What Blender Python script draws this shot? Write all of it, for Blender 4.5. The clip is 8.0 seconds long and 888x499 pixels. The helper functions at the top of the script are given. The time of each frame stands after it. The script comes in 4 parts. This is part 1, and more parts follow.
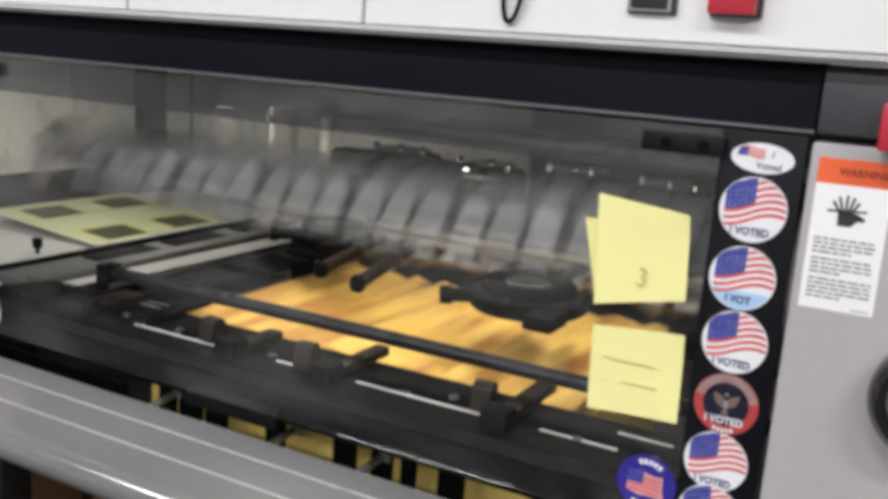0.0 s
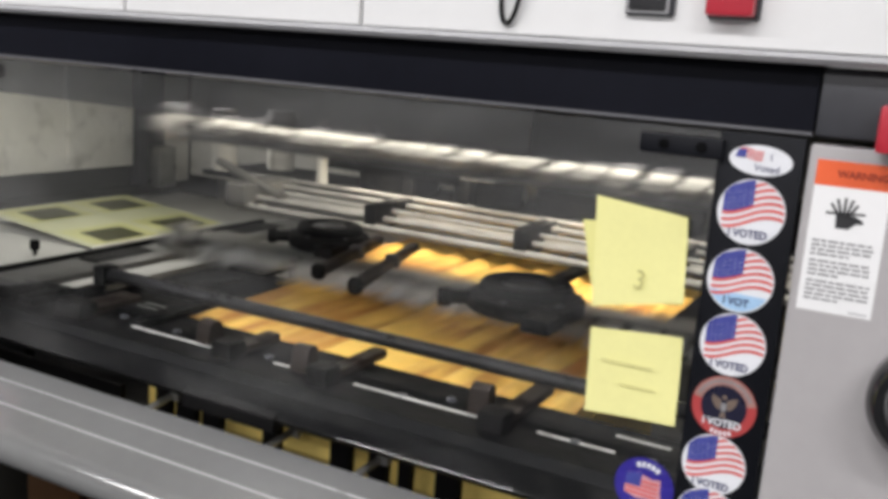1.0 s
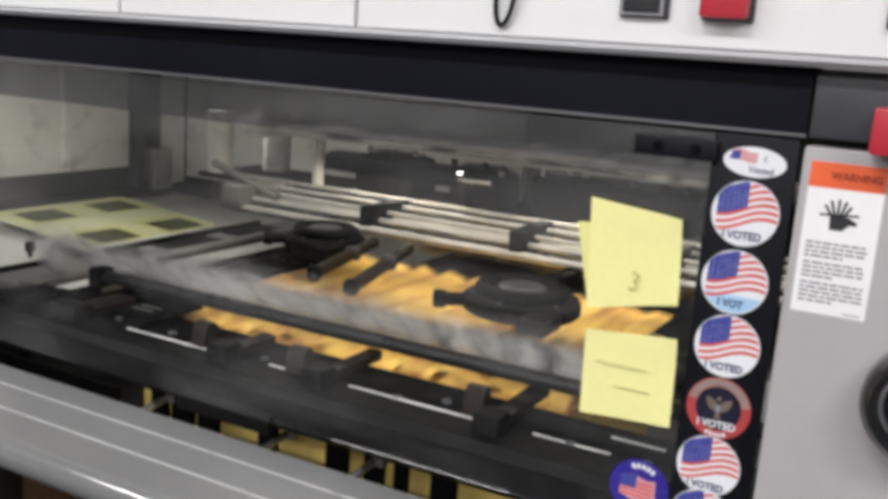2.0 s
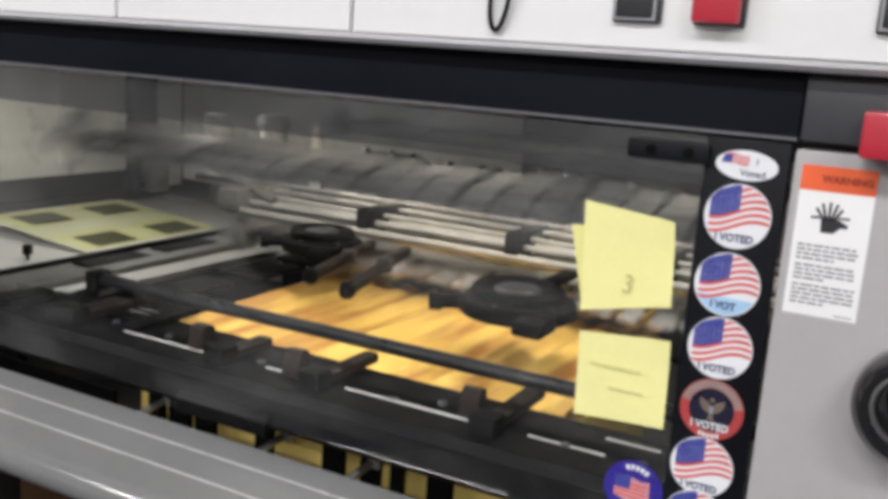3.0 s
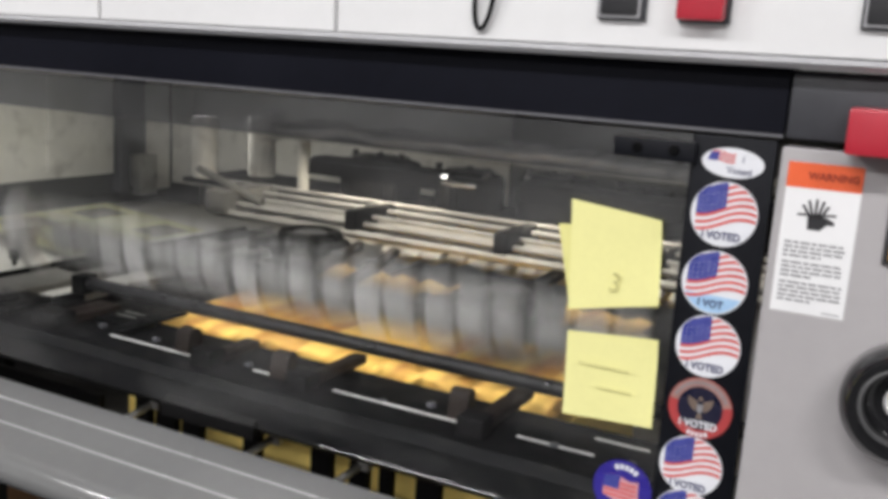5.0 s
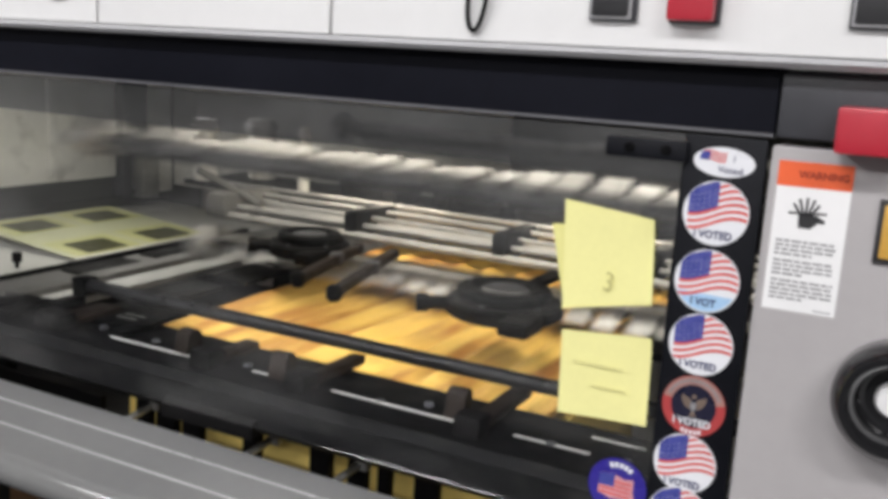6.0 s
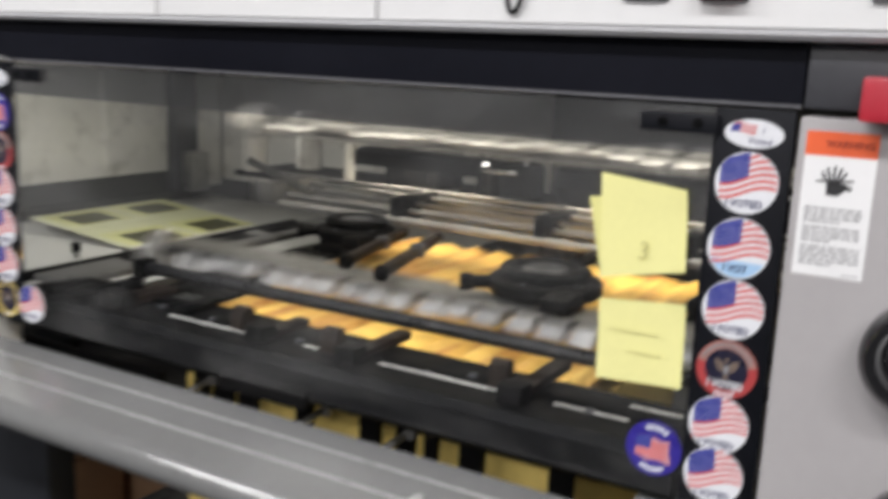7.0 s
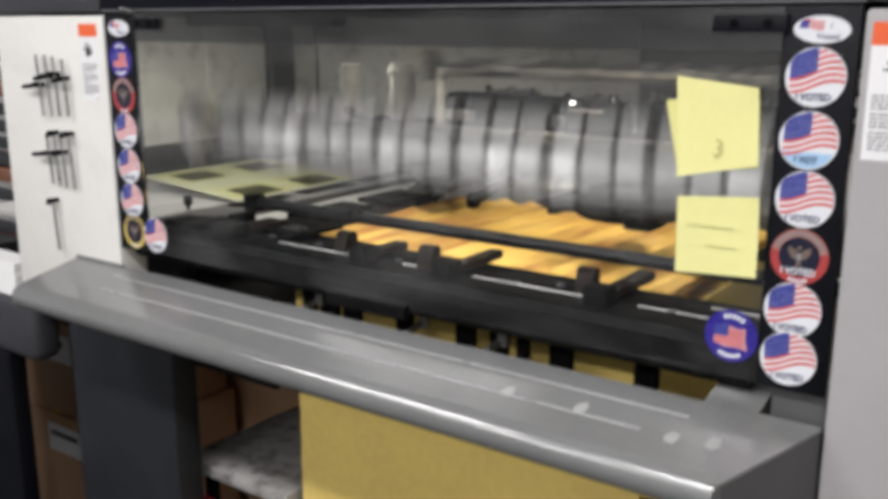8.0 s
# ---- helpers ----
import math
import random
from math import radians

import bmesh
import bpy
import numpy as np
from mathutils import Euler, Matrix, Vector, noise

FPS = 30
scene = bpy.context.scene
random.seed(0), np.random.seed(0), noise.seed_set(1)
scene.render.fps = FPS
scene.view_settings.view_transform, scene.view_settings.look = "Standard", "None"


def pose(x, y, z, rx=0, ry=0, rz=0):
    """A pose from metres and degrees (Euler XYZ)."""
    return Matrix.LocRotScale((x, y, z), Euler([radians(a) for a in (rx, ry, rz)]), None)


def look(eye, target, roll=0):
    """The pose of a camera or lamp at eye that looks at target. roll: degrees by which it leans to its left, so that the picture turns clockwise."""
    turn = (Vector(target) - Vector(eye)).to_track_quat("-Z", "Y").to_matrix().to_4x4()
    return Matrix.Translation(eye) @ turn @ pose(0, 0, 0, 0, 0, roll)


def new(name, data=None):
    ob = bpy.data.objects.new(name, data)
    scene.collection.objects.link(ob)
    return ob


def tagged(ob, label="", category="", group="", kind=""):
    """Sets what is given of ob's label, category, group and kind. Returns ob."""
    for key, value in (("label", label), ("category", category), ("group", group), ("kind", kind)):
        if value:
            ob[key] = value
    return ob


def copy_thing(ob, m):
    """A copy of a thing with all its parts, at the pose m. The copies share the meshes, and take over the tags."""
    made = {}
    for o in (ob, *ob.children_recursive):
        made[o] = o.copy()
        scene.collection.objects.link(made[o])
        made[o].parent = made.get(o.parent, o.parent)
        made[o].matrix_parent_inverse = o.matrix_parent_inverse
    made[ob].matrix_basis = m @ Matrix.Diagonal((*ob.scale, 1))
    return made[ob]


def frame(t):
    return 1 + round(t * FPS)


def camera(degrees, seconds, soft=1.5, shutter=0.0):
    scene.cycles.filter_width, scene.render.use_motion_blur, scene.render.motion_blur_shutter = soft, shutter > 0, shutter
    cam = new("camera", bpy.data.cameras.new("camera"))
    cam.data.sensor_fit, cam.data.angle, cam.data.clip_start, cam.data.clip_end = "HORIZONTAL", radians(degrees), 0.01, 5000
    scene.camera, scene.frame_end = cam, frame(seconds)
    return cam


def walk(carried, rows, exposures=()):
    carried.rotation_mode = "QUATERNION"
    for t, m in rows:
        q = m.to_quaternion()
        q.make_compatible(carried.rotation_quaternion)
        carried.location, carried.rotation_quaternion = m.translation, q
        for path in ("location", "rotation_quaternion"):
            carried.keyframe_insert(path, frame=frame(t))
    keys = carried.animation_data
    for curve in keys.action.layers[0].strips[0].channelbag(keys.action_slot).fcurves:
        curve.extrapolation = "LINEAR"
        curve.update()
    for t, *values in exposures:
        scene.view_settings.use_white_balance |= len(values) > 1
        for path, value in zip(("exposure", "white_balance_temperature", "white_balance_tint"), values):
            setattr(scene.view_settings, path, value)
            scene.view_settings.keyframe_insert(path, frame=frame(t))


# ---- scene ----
cam = camera(50.4, 8.0, soft=4.2, shutter=0.8)

PATH = [
    (0, (0.133, -0.775, 1.471), (-0.78, 0.957, 1.062), 4.1),
    (0.5, (0.134, -0.773, 1.471), (-0.778, 0.96, 1.065), 4.2),
    (1, (0.133, -0.773, 1.47), (-0.778, 0.961, 1.067), 4.2),
    (1.5, (0.133, -0.771, 1.47), (-0.775, 0.964, 1.068), 4.2),
    (3, (0.139, -0.776, 1.473), (-0.763, 0.965, 1.077), 4.1),
    (3.5, (0.139, -0.776, 1.473), (-0.761, 0.966, 1.077), 4.1),
    (4, (0.139, -0.774, 1.472), (-0.754, 0.972, 1.079), 4.1),
    (4.5, (0.139, -0.77, 1.471), (-0.748, 0.979, 1.079), 3.9),
    (6, (0.151, -0.772, 1.472), (-0.743, 0.974, 1.083), 3.4),
    (6.5, (0.155, -0.773, 1.477), (-0.742, 0.969, 1.078), 3.1),
    (6.8, (0.157, -0.782, 1.473), (-0.765, 0.946, 1.066), 3.2),
    (7, (0.175, -0.813, 1.458), (-0.799, 0.888, 1.059), 2.5),
    (7.2, (0.193, -0.855, 1.445), (-0.839, 0.813, 1.054), 2.1),
    (7.5, (0.212, -0.887, 1.432), (-0.855, 0.757, 1.032), 1.4),
    (7.7, (0.222, -0.887, 1.424), (-0.874, 0.729, 0.989), 0.6),
    (8, (0.227, -0.886, 1.408), (-0.905, 0.698, 0.949), 0.1),
]
walk(cam, [(t, look(eye, target, roll)) for t, eye, target, roll in PATH])

# ---------------------------------------------------------------- world and light
world = bpy.data.worlds.new("room_world")
scene.world = world
world.use_nodes = True
world.node_tree.nodes["Background"].inputs[0].default_value = (0.9, 0.95, 1.0, 1)
world.node_tree.nodes["Background"].inputs[1].default_value = 0.02
scene.view_settings.exposure = 0.0
CEIL = 3.0
TUBES = [(-2.2, -1.7), (-0.4, -1.7), (1.4, -1.7), (-2.2, -3.6), (-0.4, -3.6), (1.4, -3.6), (-2.6, 0.9), (1.6, 0.9), (-0.4, 2.9)]


def area_lamp(name, x, y, z, sx, sy, power, colour, aim=(0, 0, -1)):
    lamp = bpy.data.lights.new(name, "AREA")
    lamp.shape, lamp.size, lamp.size_y, lamp.energy, lamp.color = "RECTANGLE", sx, sy, power, colour
    ob = new(name, lamp)
    ob.matrix_world = look((x, y, z), (x + aim[0], y + aim[1], z + aim[2]))
    return ob


for tx, ty in TUBES:
    area_lamp("tube_light", tx, ty, CEIL - 0.09, 1.15, 0.25, 42, (0.985, 0.965, 0.98))
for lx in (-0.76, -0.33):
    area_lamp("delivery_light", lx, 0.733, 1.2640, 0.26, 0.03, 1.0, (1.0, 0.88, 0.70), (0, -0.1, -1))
area_lamp("roof_light", -0.52, 0.46, 1.4370, 1.05, 0.03, 2.9, (1.0, 0.92, 0.78))
# Added lamp to lighten the side bay's wall; no such source is known.
area_lamp("bay_fill_light", -1.55, 0.85, 1.4300, 0.50, 0.03, 2.2, (1.0, 0.96, 0.88))

# ---------------------------------------------------------------- materials


def mat(name, colour, rough=0.5, metal=0.0, vary=0.12, scale=9.0, bump=0.0, bump_scale=120.0, rough_vary=0.1, stain_or_shade=None, stain_or_shade_amount=0.0, emit=0.0, coat=0.0, per_object=0.0, spec=0.5, stretch=None, stain_or_shade_from=0.52):
    """A painted, metal or paper surface: two scales of variation in colour and gloss, optional stains or painted-in
    shade, and relief.
    """
    m = bpy.data.materials.new(name)
    m.use_nodes = True
    nt = m.node_tree
    b = nt.nodes["Principled BSDF"]
    tc = nt.nodes.new("ShaderNodeTexCoord")
    big = nt.nodes.new("ShaderNodeTexNoise")
    big.inputs["Scale"].default_value, big.inputs["Detail"].default_value = scale, 5
    fine = nt.nodes.new("ShaderNodeTexNoise")
    fine.inputs["Scale"].default_value, fine.inputs["Detail"].default_value = scale * 14, 3
    for n in (big, fine):
        nt.links.new(tc.outputs["Object"], n.inputs["Vector"])
    both = nt.nodes.new("ShaderNodeMix")
    both.inputs[0].default_value = 0.35
    nt.links.new(big.outputs["Fac"], both.inputs[2])
    nt.links.new(fine.outputs["Fac"], both.inputs[3])
    ramp = nt.nodes.new("ShaderNodeMapRange")
    ramp.inputs[1].default_value, ramp.inputs[2].default_value = 0.3, 0.7
    ramp.inputs[3].default_value, ramp.inputs[4].default_value = 1 - vary, 1 + vary
    nt.links.new(both.outputs[0], ramp.inputs[0])
    tint = nt.nodes.new("ShaderNodeVectorMath")
    tint.operation = "SCALE"
    tint.inputs[0].default_value = colour
    nt.links.new(ramp.outputs[0], tint.inputs["Scale"])
    out = tint.outputs[0]
    if per_object:
        info = nt.nodes.new("ShaderNodeObjectInfo")
        r2 = nt.nodes.new("ShaderNodeMapRange")
        r2.inputs[3].default_value, r2.inputs[4].default_value = 1 - per_object, 1 + per_object
        nt.links.new(info.outputs["Random"], r2.inputs[0])
        t2 = nt.nodes.new("ShaderNodeVectorMath")
        t2.operation = "SCALE"
        nt.links.new(out, t2.inputs[0])
        nt.links.new(r2.outputs[0], t2.inputs["Scale"])
        out = t2.outputs[0]
    if stain_or_shade:
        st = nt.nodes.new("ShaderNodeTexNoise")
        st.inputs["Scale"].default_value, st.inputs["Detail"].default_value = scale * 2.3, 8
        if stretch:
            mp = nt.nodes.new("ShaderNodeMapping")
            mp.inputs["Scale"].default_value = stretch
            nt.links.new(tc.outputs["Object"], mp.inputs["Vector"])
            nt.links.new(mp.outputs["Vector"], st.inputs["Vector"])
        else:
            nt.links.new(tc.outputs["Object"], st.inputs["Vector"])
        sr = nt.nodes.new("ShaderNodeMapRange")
        sr.inputs[1].default_value, sr.inputs[2].default_value, sr.inputs[4].default_value = stain_or_shade_from, stain_or_shade_from + 0.20, stain_or_shade_amount
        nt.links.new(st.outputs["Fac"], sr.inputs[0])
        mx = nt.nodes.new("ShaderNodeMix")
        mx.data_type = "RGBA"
        mx.inputs[7].default_value = (*stain_or_shade, 1)
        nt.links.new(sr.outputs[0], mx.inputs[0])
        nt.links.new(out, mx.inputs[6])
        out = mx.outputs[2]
    nt.links.new(out, b.inputs["Base Color"])
    rr = nt.nodes.new("ShaderNodeMapRange")
    rr.inputs[1].default_value, rr.inputs[2].default_value = 0.3, 0.7
    rr.inputs[3].default_value, rr.inputs[4].default_value = max(0.03, rough - rough_vary), min(1, rough + rough_vary)
    nt.links.new(big.outputs["Fac"], rr.inputs[0])
    nt.links.new(rr.outputs[0], b.inputs["Roughness"])
    b.inputs["Metallic"].default_value = metal
    b.inputs["Coat Weight"].default_value = coat
    b.inputs["Specular IOR Level"].default_value = spec
    if bump:
        bn = nt.nodes.new("ShaderNodeTexNoise")
        bn.inputs["Scale"].default_value, bn.inputs["Detail"].default_value = bump_scale, 4
        nt.links.new(tc.outputs["Object"], bn.inputs["Vector"])
        bu = nt.nodes.new("ShaderNodeBump")
        bu.inputs["Strength"].default_value, bu.inputs["Distance"].default_value = bump, 0.002
        nt.links.new(bn.outputs["Fac"], bu.inputs["Height"])
        nt.links.new(bu.outputs["Normal"], b.inputs["Normal"])
    if emit:
        b.inputs["Emission Color"].default_value = (*colour, 1)
        b.inputs["Emission Strength"].default_value = emit
    return m


def glass_mat(name, colour):
    m = bpy.data.materials.new(name)
    m.use_nodes = True
    b = m.node_tree.nodes["Principled BSDF"]
    b.inputs["Base Color"].default_value = (*colour, 1)
    b.inputs["Transmission Weight"].default_value = 1.0
    b.inputs["Roughness"].default_value = 0.0
    b.inputs["IOR"].default_value = 1.45
    return m


def add_haze_film(m, most):
    """A thin dusty film with wiped streaks over a clear pane; also paints the room's reflected veil."""
    nt = m.node_tree
    tc, mp, no = nt.nodes.new("ShaderNodeTexCoord"), nt.nodes.new("ShaderNodeMapping"), nt.nodes.new("ShaderNodeTexNoise")
    mp.inputs["Scale"].default_value = (3.0, 3.0, 9.0)
    mp.inputs["Rotation"].default_value = (0, 0.35, 0)
    no.inputs["Scale"].default_value, no.inputs["Detail"].default_value = 1.6, 7
    rg = nt.nodes.new("ShaderNodeMapRange")
    rg.inputs[1].default_value, rg.inputs[2].default_value, rg.inputs[4].default_value = 0.45, 0.75, most
    df, mx = nt.nodes.new("ShaderNodeBsdfDiffuse"), nt.nodes.new("ShaderNodeMixShader")
    df.inputs["Color"].default_value = (0.75, 0.75, 0.74, 1)
    nt.links.new(tc.outputs["Object"], mp.inputs["Vector"])
    nt.links.new(mp.outputs["Vector"], no.inputs["Vector"])
    nt.links.new(no.outputs["Fac"], rg.inputs[0])
    nt.links.new(rg.outputs[0], mx.inputs[0])
    nt.links.new(nt.nodes["Principled BSDF"].outputs[0], mx.inputs[1])
    nt.links.new(df.outputs[0], mx.inputs[2])
    nt.links.new(mx.outputs[0], nt.nodes["Material Output"].inputs["Surface"])


M_GREY = mat("grey_panel_paint", (0.365, 0.35, 0.352), 0.42, vary=0.05, scale=5, bump=0.08, bump_scale=260, stain_or_shade=(0.30, 0.29, 0.28), stain_or_shade_amount=0.18)
# Same paint as the right panel; the brighter light here is in the colour.
M_GREY_LIT = mat("grey_panel_paint_lit", (0.75, 0.74, 0.70), 0.42, vary=0.04, scale=5, bump=0.08, bump_scale=260, stain_or_shade=(0.45, 0.43, 0.4), stain_or_shade_amount=0.2)
M_WHITE = mat("white_panel_paint", (0.78, 0.78, 0.775), 0.4, vary=0.03, scale=4, bump=0.05, bump_scale=240)
M_LIP = mat("grey_lip_paint", (0.42, 0.42, 0.43), 0.4, vary=0.06)
M_BLACK = mat("black_paint", (0.005, 0.0055, 0.008), 0.4, spec=0.2, vary=0.3, scale=6, bump=0.06)
M_LIPD = mat("dark_lip_paint", (0.13, 0.13, 0.14), 0.4, vary=0.1)
M_HOOD = mat("black_hood_paint", (0.005, 0.0055, 0.0095), 0.45, spec=0.10, vary=0.25, scale=4, bump=0.04)
M_DARK = mat("dark_grey_paint", (0.042, 0.043, 0.049), 0.45, vary=0.12, bump=0.06)
M_OILY = mat("oily_black_steel", (0.0032, 0.0033, 0.0036), 0.55, spec=0.05, vary=0.5, scale=16, bump=0.25, bump_scale=90, stain_or_shade=(0.02, 0.0195, 0.018), stain_or_shade_amount=0.4)
M_RUBBER = mat("black_rubber", (0.0040, 0.0038, 0.0040), 0.6, spec=0.08, vary=0.3, bump=0.2)
M_STEEL = mat("worn_steel", (0.40, 0.40, 0.385), 0.34, metal=0.9, vary=0.2, scale=20, bump=0.1, stain_or_shade=(0.16, 0.15, 0.13), stain_or_shade_amount=0.5)
M_CHROME = mat("bright_steel", (0.72, 0.72, 0.72), 0.16, metal=1.0, vary=0.08, scale=20)
M_ALU = mat("satin_grey_metal", (0.245, 0.248, 0.245), 0.19, metal=0.35, vary=0.07, scale=5, bump=0.03, bump_scale=300, rough_vary=0.06)
M_GRIP = mat("grey_gripper_steel", (0.47, 0.47, 0.46), 0.4, metal=0.35, vary=0.25, scale=24, per_object=0.16)
M_INNER = mat("greyish_inner_paint", (0.76, 0.75, 0.71), 0.5, vary=0.12, scale=7, bump=0.15, stain_or_shade=(0.22, 0.21, 0.18), stain_or_shade_amount=0.45)
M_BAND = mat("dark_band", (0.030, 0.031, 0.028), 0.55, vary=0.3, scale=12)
# Brown streaks along the length paint in the shaded sides of the ripples.
M_PAPER = mat("yellow_paper", (0.88, 0.58, 0.135), 0.75, vary=0.07, scale=10, bump=0.1, stain_or_shade=(0.40, 0.15, 0.03), stain_or_shade_amount=0.88, stain_or_shade_from=0.45, per_object=0.05, stretch=(1.0, 0.12, 1.0))
M_PILE = mat("yellow_paper_edges", (0.88, 0.66, 0.19), 0.85, vary=0.10, scale=6, bump=0.4, bump_scale=200)
M_NOTE = mat("pale_yellow_note_paper", (0.79, 0.76, 0.33), 0.8, vary=0.04, scale=14, bump=0.06)
M_NOTE_B = mat("pale_yellow_note_paper_under", (0.74, 0.71, 0.28), 0.8, vary=0.04, scale=14)
M_PENCIL = mat("pencil_grey", (0.53, 0.505, 0.21), 0.8, vary=0.2)
M_STW = mat("sticker_white", (0.74, 0.75, 0.78), 0.3, vary=0.03, coat=0.2)
M_STB = mat("sticker_blue", (0.055, 0.065, 0.29), 0.3, vary=0.12, coat=0.2)
M_STR = mat("sticker_red", (0.62, 0.10, 0.09), 0.3, vary=0.12, coat=0.2)
M_STP = mat("sticker_pale_blue", (0.36, 0.55, 0.76), 0.3, vary=0.1, coat=0.2)
M_STN = mat("sticker_navy", (0.03, 0.035, 0.12), 0.3, vary=0.12, coat=0.2)
M_CREST = mat("sticker_crest_brown", (0.17, 0.125, 0.10), 0.35, vary=0.3, scale=90, coat=0.2)
M_SEAL = mat("sticker_deep_red", (0.40, 0.055, 0.055), 0.3, vary=0.15, coat=0.2)
M_TAN = mat("sticker_dull_tan", (0.34, 0.18, 0.155), 0.35, vary=0.2, scale=80, coat=0.2)
M_STK = mat("sticker_near_black", (0.012, 0.012, 0.03), 0.3, vary=0.2, coat=0.2)
M_STV = mat("sticker_violet_blue", (0.034, 0.024, 0.25), 0.3, vary=0.12, coat=0.2)
M_GOLD = mat("sticker_gold", (0.55, 0.42, 0.12), 0.35, vary=0.15, coat=0.2)
M_LABEL = mat("label_white", (0.80, 0.80, 0.80), 0.45, vary=0.03)
M_ORANGE = mat("label_orange", (0.80, 0.13, 0.04), 0.45, vary=0.05)
M_INK = mat("label_ink", (0.02, 0.02, 0.022), 0.5, vary=0.2)
M_INKG = mat("label_small_print", (0.24, 0.24, 0.25), 0.5, vary=0.25, scale=60)
M_INKR = mat("warning_ink", (0.30, 0.03, 0.01), 0.5, vary=0.2)
M_RED = mat("red_plastic", (0.42, 0.018, 0.035), 0.35, vary=0.08, coat=0.3)
M_PROOF = mat("proof_sheet_paper", (0.52, 0.53, 0.35), 0.6, vary=0.05, scale=12)
M_PROOFY = mat("proof_sheet_yellow_print", (0.52, 0.52, 0.25), 0.6, vary=0.1, scale=20)
M_PROOFD = mat("proof_sheet_dark_print", (0.055, 0.055, 0.022), 0.6, vary=0.45, scale=50)
M_BRASS = mat("yellow_plate", (0.62, 0.36, 0.07), 0.45, vary=0.2, scale=15)
M_DULL = mat("dull_grey_metal", (0.155, 0.154, 0.150), 0.55, metal=0.2, vary=0.2, scale=18, bump=0.12, stain_or_shade=(0.12, 0.11, 0.10), stain_or_shade_amount=0.5)
M_ENDP = mat("satin_dark_grey", (0.075, 0.074, 0.074), 0.35, vary=0.08, bump=0.05)
M_SCUFF = mat("pale_scuff", (0.31, 0.315, 0.30), 0.45, vary=0.3, scale=60)
M_LINE = mat("bright_seam", (0.43, 0.43, 0.43), 0.35, metal=0.2, vary=0.1, scale=30)
M_CARD = mat("cardboard", (0.46, 0.28, 0.16), 0.85, vary=0.12, scale=8, bump=0.15)
M_FLOOR = mat("dark_floor_paint", (0.028, 0.028, 0.03), 0.7, spec=0.2, vary=0.15, scale=2, stain_or_shade=(0.016, 0.016, 0.016), stain_or_shade_amount=0.5)
M_WALL = mat("white_wall_paint", (0.78, 0.78, 0.77), 0.7, vary=0.05, scale=2, bump=0.1)
M_SCALE = mat("polished_scale_strip", (0.46, 0.46, 0.45), 0.4, metal=0.3, vary=0.3, scale=40)
M_BROWN = mat("greasy_brown_black", (0.016, 0.012, 0.010), 0.5, spec=0.15, vary=0.4, scale=22, bump=0.2)
M_WALLD = mat("grey_wall_paint", (0.70, 0.70, 0.70), 0.7, vary=0.05, scale=2, bump=0.1)
M_CEILING = mat("white_ceiling_tiles", (0.76, 0.76, 0.74), 0.8, vary=0.05, scale=3, bump=0.3)
M_TUBE = mat("tube_glow", (1.0, 0.97, 0.93), 0.5, emit=5.0)
M_LEG = mat("blue_grey_leg_paint", (0.015, 0.0165, 0.020), 0.6, spec=0.25, vary=0.15, bump=0.08)
M_TABLE = mat("worn_grey_board", (0.33, 0.32, 0.305), 0.6, vary=0.3, scale=14, stain_or_shade=(0.10, 0.092, 0.085), stain_or_shade_amount=0.8, stain_or_shade_from=0.47, bump=0.2)
M_WOOD = mat("reddish_wood", (0.27, 0.12, 0.07), 0.6, vary=0.25, scale=10, bump=0.2)
M_PANE = glass_mat("clear_acrylic", (0.97, 0.98, 0.97))
add_haze_film(M_PANE, 0.032)
M_SMOKE = glass_mat("smoked_acrylic", (0.32, 0.325, 0.37))
M_PAPERW = mat("white_paper", (0.88, 0.88, 0.87), 0.7, vary=0.03)

# ---------------------------------------------------------------- mesh helpers


def add_box(bm, x0, x1, y0, y1, z0, z1, bevel=0.0, m=None, segments=2):
    tmp = bmesh.new()
    bmesh.ops.create_cube(tmp, size=1, matrix=Matrix.Translation(((x0 + x1) / 2, (y0 + y1) / 2, (z0 + z1) / 2)) @ Matrix.Diagonal((x1 - x0, y1 - y0, z1 - z0, 1)))
    if bevel:
        bmesh.ops.bevel(tmp, geom=tmp.edges[:], offset=bevel, segments=segments, profile=0.6, affect="EDGES", clamp_overlap=True)
    return merge(bm, tmp, m)


def merge(bm, tmp, m=None):
    if m is not None:
        bmesh.ops.transform(tmp, matrix=m, verts=tmp.verts[:])
    me = bpy.data.meshes.new("tmp")
    tmp.to_mesh(me)
    tmp.free()
    bm.from_mesh(me)
    bpy.data.meshes.remove(me)
    return bm


def add_rod(bm, a, b, r, sides=20, bevel=0.0, r2=None):
    a, b = Vector(a), Vector(b)
    tmp = bmesh.new()
    bmesh.ops.create_cone(tmp, cap_ends=True, segments=sides, radius1=r, radius2=r if r2 is None else r2, depth=(b - a).length)
    if bevel:
        caps = [e for e in tmp.edges if any(len(f.verts) > 4 for f in e.link_faces)]
        bmesh.ops.bevel(tmp, geom=caps, offset=bevel, segments=2, profile=0.6, affect="EDGES")
    return merge(bm, tmp, Matrix.Translation((a + b) / 2) @ (b - a).to_track_quat("Z", "Y").to_matrix().to_4x4())


def add_profile(bm, points, x0, x1):
    """A closed outline in y and z, drawn out along x."""
    left = [bm.verts.new((x0, y, z)) for y, z in points]
    right = [bm.verts.new((x1, y, z)) for y, z in points]
    n = len(points)
    for i in range(n):
        bm.faces.new((left[i], left[(i + 1) % n], right[(i + 1) % n], right[i]))
    bm.faces.new(left[::-1])
    bm.faces.new(right)
    bmesh.ops.recalc_face_normals(bm, faces=bm.faces[:])
    return bm


